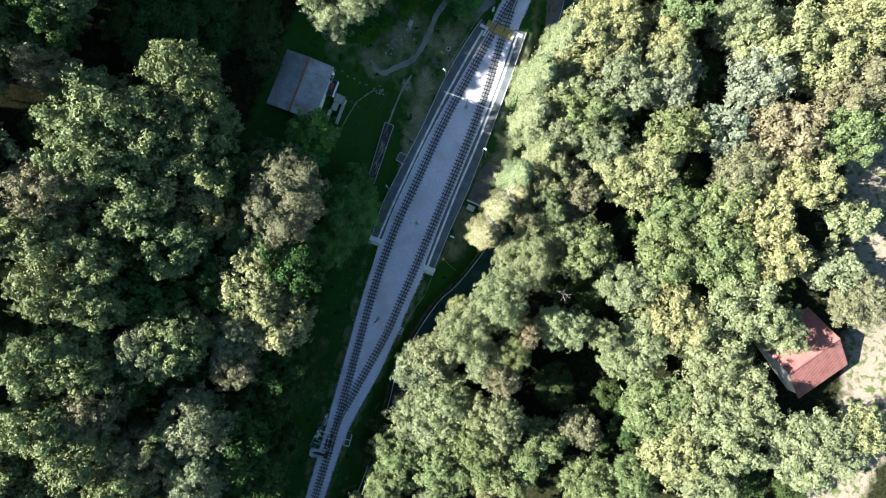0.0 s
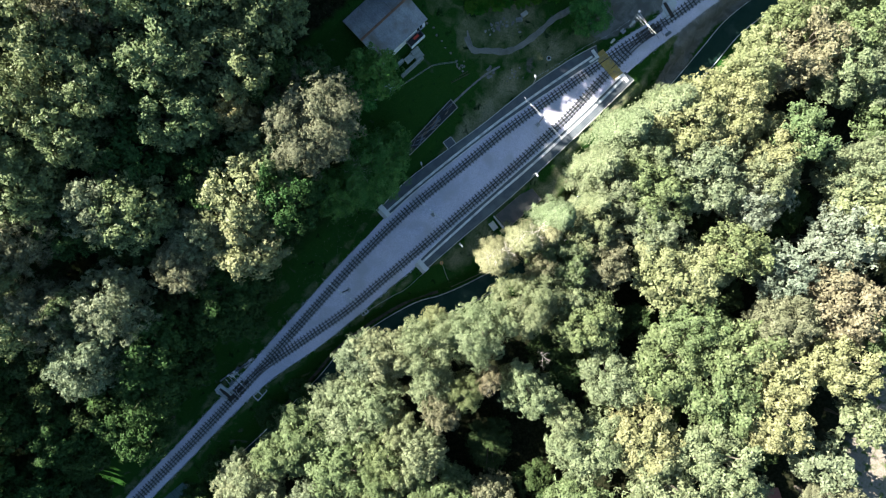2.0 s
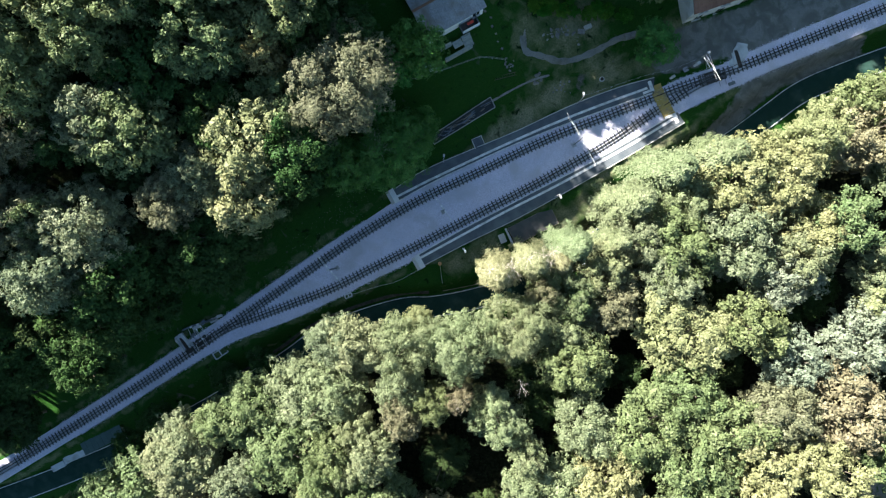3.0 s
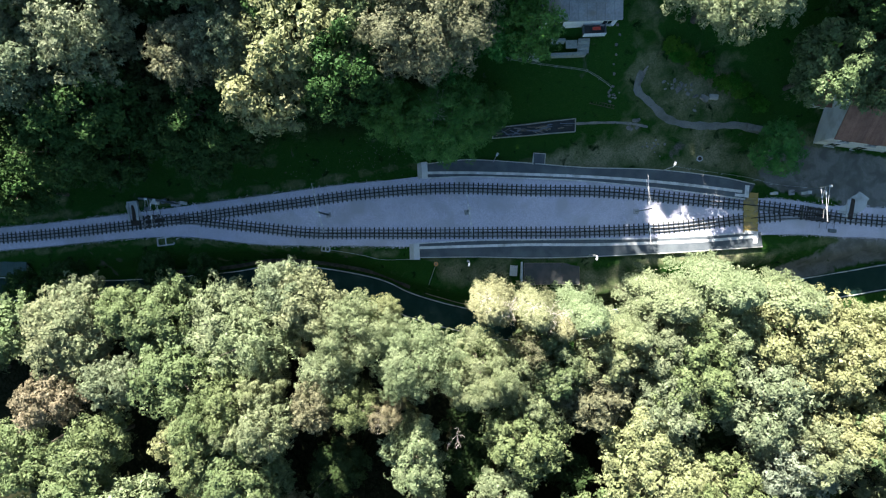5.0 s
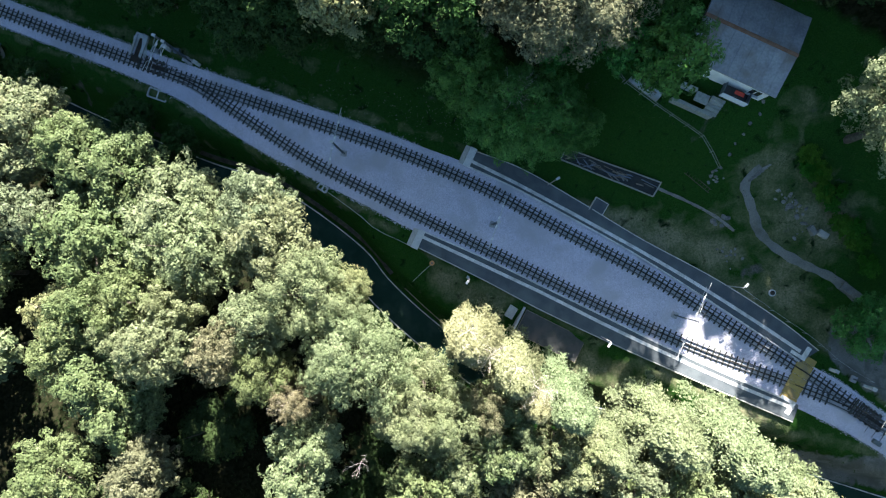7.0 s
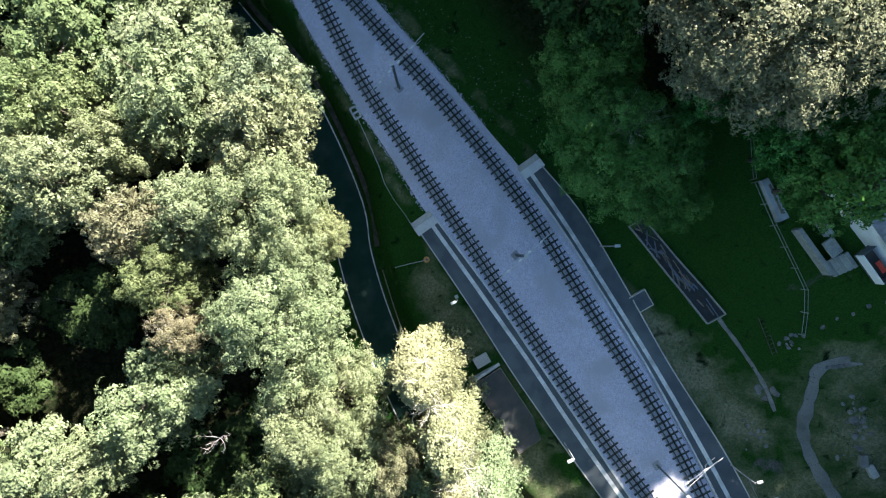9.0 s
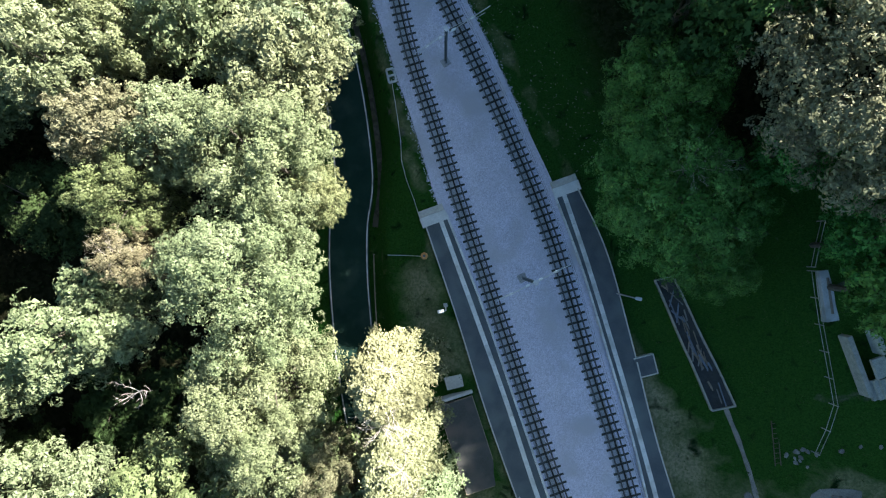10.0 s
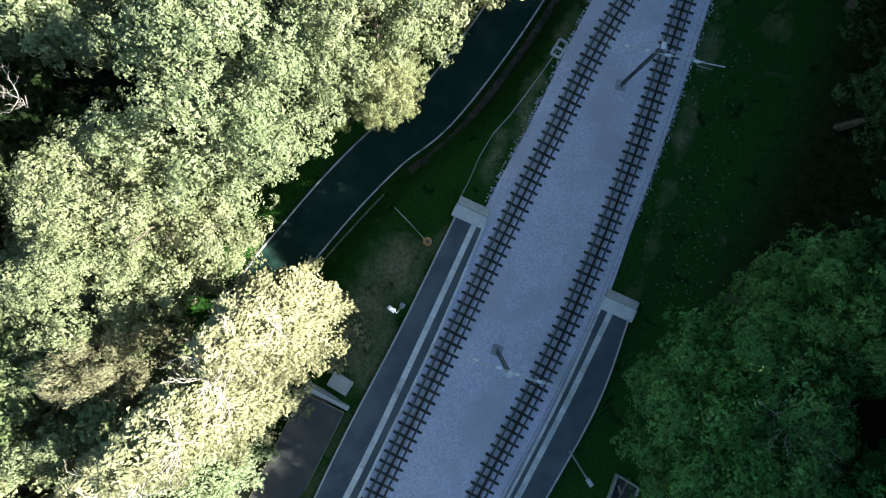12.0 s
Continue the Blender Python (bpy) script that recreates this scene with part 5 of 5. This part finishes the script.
# beside the lane
grow([
    (8.6, -16.8, 3.2, 14.0, 'S'), (12.9, -15.6, 2.6, 14.0, 'G'), (11.7, -29.9, 2.7, 11.0, 'L'), (7.6, -25.5, 2.6, 11.0, 'L'), (9.0, -34.0, 2.8, 11.0, 'G'),
    (8.2, -29.7, 3.5, 11.0, 'G'), (2.2, -24.6, 4.3, 11.0, 'L'), (-2.1, -18.8, 3.5, 11.0, 'M'), (12.0, -25.6, 3.1, 15.0, 'S'), (11.2, -19.2, 2.8, 15.0, 'P'),
    (0.8, -16.6, 3.9, 13.0, 'S'), (5.4, -12.5, 4.1, 15.0, 'L'), (4.3, -8.7, 1.9, 10.5, 'Y'), (10.5, -6.5, 4.4, 17.0, 'L'), (14.2, -0.6, 4.0, 14.5, 'L'), (20.8, -10.9, 3.7, 14.0, 'L'),
    (15.0, -12.3, 1.8, 13.5, 'R'), (15.2, 3.1, 3.1, 15.0, 'L'), (24.9, -1.1, 2.6, 6.0, 'K'), (26.8, -11.6, 2.5, 14.0, 'L'), (7.6, 3.6, 3.0, 17.0, 'C'),
])
# beside the lane
grow([
    (9.8, 7.5, 3.0, 18.0, 'C'), (13.6, 5.6, 1.8, 15.0, 'P'),
])
# beside the uphill platform
grow([
    (-13.6, 5.8, 4.5, 13.8, 'V'), (-16.9, 0.1, 3.5, 14.5, 'V'), (-13.2, 10.7, 2.3, 11.0, 'V'), (-19.6, 14.2, 2.5, 17.0, 'V'), (-19.9, 7.4, 2.1, 15.0, 'V'),
])
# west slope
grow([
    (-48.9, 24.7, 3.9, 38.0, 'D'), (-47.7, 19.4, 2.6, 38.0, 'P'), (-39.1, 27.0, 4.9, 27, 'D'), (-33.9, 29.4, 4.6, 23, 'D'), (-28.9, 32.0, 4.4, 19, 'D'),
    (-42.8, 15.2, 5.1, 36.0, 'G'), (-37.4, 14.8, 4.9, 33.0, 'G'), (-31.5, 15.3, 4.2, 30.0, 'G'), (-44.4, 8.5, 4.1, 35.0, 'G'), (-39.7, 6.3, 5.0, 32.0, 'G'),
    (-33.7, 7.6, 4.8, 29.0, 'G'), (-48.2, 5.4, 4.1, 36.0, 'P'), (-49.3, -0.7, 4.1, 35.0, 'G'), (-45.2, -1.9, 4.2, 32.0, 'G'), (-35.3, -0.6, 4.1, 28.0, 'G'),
    # (-21.6, -10.4) is added and (-20.6, -3.0) raised to block sun leaks
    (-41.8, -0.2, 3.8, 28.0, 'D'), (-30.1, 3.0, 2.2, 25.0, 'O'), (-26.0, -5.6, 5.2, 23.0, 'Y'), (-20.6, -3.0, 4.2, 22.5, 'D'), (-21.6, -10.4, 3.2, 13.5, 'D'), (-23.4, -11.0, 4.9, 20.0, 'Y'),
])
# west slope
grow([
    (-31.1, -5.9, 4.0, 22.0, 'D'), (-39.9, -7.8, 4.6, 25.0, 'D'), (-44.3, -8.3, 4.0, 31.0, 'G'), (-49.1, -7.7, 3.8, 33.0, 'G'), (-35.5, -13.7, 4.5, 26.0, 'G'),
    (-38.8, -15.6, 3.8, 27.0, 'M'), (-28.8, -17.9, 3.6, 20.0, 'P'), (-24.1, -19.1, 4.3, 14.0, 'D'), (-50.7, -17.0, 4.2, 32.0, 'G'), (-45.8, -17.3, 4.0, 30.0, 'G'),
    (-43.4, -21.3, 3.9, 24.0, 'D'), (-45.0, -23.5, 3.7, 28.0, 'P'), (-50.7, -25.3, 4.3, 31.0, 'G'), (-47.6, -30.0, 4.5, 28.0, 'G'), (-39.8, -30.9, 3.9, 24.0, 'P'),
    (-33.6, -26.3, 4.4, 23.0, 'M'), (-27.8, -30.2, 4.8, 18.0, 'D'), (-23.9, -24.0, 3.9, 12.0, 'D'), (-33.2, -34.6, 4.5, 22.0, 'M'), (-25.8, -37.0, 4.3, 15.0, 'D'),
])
# west slope
grow([
    (-42.6, -34.9, 3.9, 25.0, 'G'), (-22.4, -18.1, 4.4, 10.0, 'D'), (-28.6, -13.1, 3.6, 21.0, 'M'),
])
# east of the road
grow([
    (22.2, 34.3, 5.5, 19.0, 'Y'), (26.5, 27.7, 5.5, 18.0, 'M'), (32.7, 34.6, 4.5, 19.0, 'Y'), (34.9, 28.0, 3.8, 17.0, 'B'), (22.5, 21.8, 4.7, 17.0, 'G'),
    (24.6, 17.8, 3.9, 16.0, 'M'), (21.3, 11.0, 4.0, 13.0, 'P'), (16.1, 7.2, 4.2, 14.0, 'G'), (30.8, 14.3, 5.7, 16.0, 'Y'), (35.6, 20.3, 3.9, 17.0, 'G'),
    (43.2, 21.3, 3.6, 16.0, 'B'), (47.1, 28.8, 4.3, 19.0, 'B'), (41.0, 31.0, 3.6, 9.0, 'D'), (49.5, 34.3, 5.4, 20.0, 'Y'), (56.1, 33.0, 5.4, 20.0, 'Y'),
    (61.4, 28.5, 4.5, 20.0, 'P'), (52.2, 21.4, 5.2, 18.0, 'R'), (60.6, 20.9, 4.1, 19.0, 'G'), (46.5, 15.0, 4.1, 17.0, 'P'), (43.1, 8.9, 4.5, 16.0, 'G'),
])
# east of the road
grow([
    (48.9, 9.2, 4.4, 16.0, 'Y'), (36.3, 1.7, 5.0, 14.0, 'G'), (43.9, 2.1, 5.0, 15.0, 'G'), (52.4, 3.4, 4.7, 16.0, 'Y'), (30.7, -3.7, 4.0, 13.0, 'S'),
    (23.5, 1.9, 4.2, 14.0, 'G'), (0.3, -27.2, 5.4, 8.0, 'S'), (-4.9, -35.6, 4.9, 8.0, 'G'), (3.1, -35.9, 5.4, 8.0, 'G'), (17.0, -31.4, 4.8, 10.0, 'G'),
    (11.1, -36.7, 3.9, 7.0, 'Y'), (25.1, -27.6, 3.1, 9.0, 'P'), (21.2, -21.9, 3.4, 3.0, 'K'), (32.6, -13.7, 4.9, 13.0, 'L'), (38.1, -8.3, 4.8, 14.0, 'Y'),
    (43.6, -12.9, 4.6, 14.0, 'L'), (48.9, -5.9, 5.0, 15.0, 'L'), (55.0, -9.2, 3.7, 13.0, 'L'), (50.3, -20.1, 5.1, 13.0, 'L'), (43.6, -21.9, 5.1, 13.0, 'L'),
])
# east of the road
grow([
    (35.9, -22.5, 4.9, 12.0, 'G'), (39.8, -29.9, 5.0, 12.0, 'Y'), (48.3, -27.4, 5.0, 13.0, 'L'), (33.7, -35.9, 3.8, 10.0, 'G'), (45.3, -33.9, 4.3, 12.0, 'L'),
    (61.0, -28.1, 6.3, 14.0, 'S'), (68.3, -24.9, 3.4, 13.0, 'Y'), (66.3, -4.5, 3.6, 15.0, 'P'), (55.6, 13.7, 3.9, 18.0, 'Y'), (60.9, 37.0, 4.4, 21.0, 'Y'),
    (43.6, 37.2, 3.9, 21.0, 'S'), (36.5, 8.6, 4.0, 15.0, 'G'), (27.4, -36.5, 4.1, 9.0, 'G'),
])
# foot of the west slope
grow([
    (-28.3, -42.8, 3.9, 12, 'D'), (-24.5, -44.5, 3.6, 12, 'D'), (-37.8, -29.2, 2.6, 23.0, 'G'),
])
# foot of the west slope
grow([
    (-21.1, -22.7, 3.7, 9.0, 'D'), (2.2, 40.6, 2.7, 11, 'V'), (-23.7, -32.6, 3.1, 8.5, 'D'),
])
# south
grow([
    (-6.6, -47.5, 5.2, 7.0, 'S'), (-6.6, -39.0, 3.1, 8.0, 'G'), (7.9, -48.2, 3.9, 8.0, 'G'), (13.9, -52.6, 3.9, 9.0, 'G'), (12.6, -35.5, 3.8, 10.0, 'G'),
    (0.5, -51.7, 3.6, 8.0, 'R'), (1.1, -43.4, 3.3, 8.0, 'M'),
])
# north east
grow([
    (30.4, 49.2, 4.9, 17.0, 'R'), (24.8, 41.6, 3.5, 20.0, 'Y'), (25.4, 36.1, 4.5, 20.0, 'Y'), (34.5, 36.7, 3.7, 20.0, 'G'), (33.6, 30.9, 3.5, 19.0, 'S'),
    (-10.1, -55.7, 4.6, 7.0, 'G'), (-7.3, -45.8, 4.9, 7.0, 'S'),
])
# by the path
grow([
    (-15.2, 36.6, 5.4, 25.5, 'F'), (-4.3, 45.0, 3.8, 20.0, 'G'), (-1.6, 49.6, 3.4, 19.0, 'G'),
])


# feathery trees between the lane and the crossing, and the big pale crown uphill
# the G tree at (-25.6, 0.4) is added to keep sun off the lane
grow([(12.4, 12.9, 3.4, 17, 'F'), (13.9, 22.2, 3.9, 18, 'F'), (14.6, 28.0, 4.4, 19, 'F'), (17.8, 33.6, 4.2, 19, 'F'), (-22.3, 7.2, 5.9, 24.5, 'P'), (-25.6, 0.4, 3.6, 22, 'G'), (15.6, 7.8, 3.2, 14, 'L'), (19.4, 4.8, 3.2, 13, 'L'), (12.6, 9.6, 2.6, 15, 'C'), (17.4, 13.6, 3.2, 15, 'L'), (18.3, 19.6, 3.4, 15, 'M'), (19.3, 26.2, 3.5, 16, 'L'), (16.0, 17.0, 2.8, 16, 'F')])

slope = random.Random(12)
slope_line = spline([Vector(q) for q in ((-12.6, 33.2), (-9.9, 36.7), (-6.5, 39.9), (-4.6, 41.5))], 0.5)
for i in range(16):
    q = slope_line[int(i * (len(slope_line) - 1) / 15)]
    x, y = q.x + slope.gauss(0, 0.55), q.y + slope.gauss(0, 0.45)
    tree(x, y, slope.uniform(0.7, 1.3), surface(x, y) + 1.2, "N", "low", "shrub")

# leafless tops and dead wood among the leaves
def tree_at(x, y):
    i = min(range(len(planted)), key=lambda j: math.hypot(planted[j][0] - x, planted[j][1] - y))
    return stand[i]


bare_twigs(tree_at(-13.6, 5.8), (-14.9, 4.7, 12.0), 1.5, 10, 1, 0.022)
for i, (x, y, z, reach, count) in enumerate(((8.1, 4.6, 15.2, 1.3, 9), (7.0, 3.6, 15.9, 1.2, 8), (9.6, 8.4, 16.6, 1.4, 9), (8.6, 7.0, 15.8, 1.1, 8), (10.3, 9.8, 14.9, 1.0, 7), (6.2, 2.8, 13.9, 1.0, 7))):
    bare_twigs(tree_at(x, y), (x, y, z), reach, count, 10 + i, 0.028, label="pinkish-white bare twigs")
bare_twigs(tree_at(20.2, -1.0), (20.2, -5.5, 9.2), 1.05, 5, 31, 0.026, "dead_branch", "bleached dead branch")
bare_twigs(tree_at(15.0, -12.3), (15.2, -12.4, 11.9), 1.3, 8, 32, 0.02)

# low growth that hangs over the lane
grow([(-14.2, -47.5, 2.2, 1, 'D'), (-10.6, -35.5, 2.2, 2, 'D'), (-8.4, -29.5, 1.8, 3, 'D'), (-14.6, -53, 2.2, 1, 'D')])

# trees along the upper lane; the D trees are added to block the sun
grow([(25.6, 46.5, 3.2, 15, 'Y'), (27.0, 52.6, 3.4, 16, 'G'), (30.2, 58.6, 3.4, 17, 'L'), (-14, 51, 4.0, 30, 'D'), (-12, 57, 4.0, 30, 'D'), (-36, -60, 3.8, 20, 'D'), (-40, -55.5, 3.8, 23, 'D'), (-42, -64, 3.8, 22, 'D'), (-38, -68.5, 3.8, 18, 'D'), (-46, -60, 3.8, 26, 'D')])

# trees uphill of the house clearing and tracks, most added unseen to block sun
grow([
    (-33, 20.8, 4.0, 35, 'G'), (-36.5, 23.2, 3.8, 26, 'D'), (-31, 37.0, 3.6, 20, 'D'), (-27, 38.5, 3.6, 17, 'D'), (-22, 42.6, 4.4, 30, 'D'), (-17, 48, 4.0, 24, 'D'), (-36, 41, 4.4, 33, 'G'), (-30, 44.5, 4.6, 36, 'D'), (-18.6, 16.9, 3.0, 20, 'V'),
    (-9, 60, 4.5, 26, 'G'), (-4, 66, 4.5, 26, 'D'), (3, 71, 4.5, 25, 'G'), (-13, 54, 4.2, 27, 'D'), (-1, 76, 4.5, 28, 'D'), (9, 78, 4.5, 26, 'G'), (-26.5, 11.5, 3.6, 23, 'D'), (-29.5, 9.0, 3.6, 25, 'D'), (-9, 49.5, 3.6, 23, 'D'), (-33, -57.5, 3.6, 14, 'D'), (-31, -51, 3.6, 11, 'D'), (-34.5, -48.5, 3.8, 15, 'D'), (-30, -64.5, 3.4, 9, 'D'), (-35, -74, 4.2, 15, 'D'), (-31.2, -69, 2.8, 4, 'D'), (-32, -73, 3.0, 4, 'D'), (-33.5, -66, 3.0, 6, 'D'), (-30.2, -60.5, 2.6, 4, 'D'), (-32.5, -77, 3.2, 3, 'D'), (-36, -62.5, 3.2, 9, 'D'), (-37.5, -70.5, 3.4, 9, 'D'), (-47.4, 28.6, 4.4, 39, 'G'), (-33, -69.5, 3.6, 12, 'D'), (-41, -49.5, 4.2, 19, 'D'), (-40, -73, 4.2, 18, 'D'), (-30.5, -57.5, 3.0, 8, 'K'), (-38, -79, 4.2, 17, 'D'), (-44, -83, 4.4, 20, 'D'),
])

# the far corners of the wood
grow([
    (36, 57, 4.6, 19, 'G'), (36, 49.5, 4.4, 17, 'L'), (41, 53, 4.6, 17, 'M'), (30, 61, 4.2, 19, 'G'), (41, 61, 4.6, 18, 'G'), (47, 57, 4.6, 17, 'Y'), (46, 48, 4.4, 15, 'G'),
    (20, -57, 4.6, 9, 'G'), (24, -50, 4.6, 10, 'M'), (14, -52, 4.4, 9, 'G'), (9, -50, 3.8, 8, 'G'), (15, -60, 4.6, 8, 'M'), (28, -58, 4.6, 9, 'G'), (6, -58, 4.0, 7, 'G'),
    # the D row near y = -58.5 is added to stop low sun under the crowns
    (-54, -46, 4.6, 26, 'G'), (-49, -50, 4.6, 23, 'D'), (-60, -42, 4.6, 30, 'G'), (-33, -63, 4.2, 11, 'D'), (-34.5, -58.3, 3.4, 8, 'D'), (-37.5, -58.6, 3.4, 11, 'D'), (-43, -58.8, 3.6, 15, 'D'), (-37, -67, 4.4, 13, 'G'), (-39, -60, 4.4, 15, 'D'), (-28, -60, 3.4, 6, 'K'),
])

# the rest of the wood: a dense edge uphill of the railway, low growth in the gaps, full trees past the edges
fill = random.Random(3)


def fill_in(count, most, x0, x1, y0, y1, size, tall, gap, looks, grade, keep, name="tree"):
    done = 0
    for _ in range(count):
        x, y = fill.uniform(x0, x1), fill.uniform(y0, y1)
        u, rx = across(x, y), lerp(y, [p[1] for p in ROAD], [p[0] for p in ROAD])
        r = fill.uniform(*size)
        if u > -11 and x < rx + 6 or -32 < x < 0 and 9 < y < 50 and u > -28 or (x - 64) ** 2 + (y + 14) ** 2 < 130 or x > 66 and -45 < y < 22 or math.hypot(x - 22, y + 20) < 7.5 or not keep(x, y, u):
            continue
        if done < most and all((x - a) ** 2 + (y - c) ** 2 > (gap * (r + q)) ** 2 for a, c, q in planted):
            tree(x, y, r, surface(x, y) + fill.uniform(*tall), fill.choice(looks), grade, name)
            done += 1


# the first two bands are added to block sunbeams from the railway
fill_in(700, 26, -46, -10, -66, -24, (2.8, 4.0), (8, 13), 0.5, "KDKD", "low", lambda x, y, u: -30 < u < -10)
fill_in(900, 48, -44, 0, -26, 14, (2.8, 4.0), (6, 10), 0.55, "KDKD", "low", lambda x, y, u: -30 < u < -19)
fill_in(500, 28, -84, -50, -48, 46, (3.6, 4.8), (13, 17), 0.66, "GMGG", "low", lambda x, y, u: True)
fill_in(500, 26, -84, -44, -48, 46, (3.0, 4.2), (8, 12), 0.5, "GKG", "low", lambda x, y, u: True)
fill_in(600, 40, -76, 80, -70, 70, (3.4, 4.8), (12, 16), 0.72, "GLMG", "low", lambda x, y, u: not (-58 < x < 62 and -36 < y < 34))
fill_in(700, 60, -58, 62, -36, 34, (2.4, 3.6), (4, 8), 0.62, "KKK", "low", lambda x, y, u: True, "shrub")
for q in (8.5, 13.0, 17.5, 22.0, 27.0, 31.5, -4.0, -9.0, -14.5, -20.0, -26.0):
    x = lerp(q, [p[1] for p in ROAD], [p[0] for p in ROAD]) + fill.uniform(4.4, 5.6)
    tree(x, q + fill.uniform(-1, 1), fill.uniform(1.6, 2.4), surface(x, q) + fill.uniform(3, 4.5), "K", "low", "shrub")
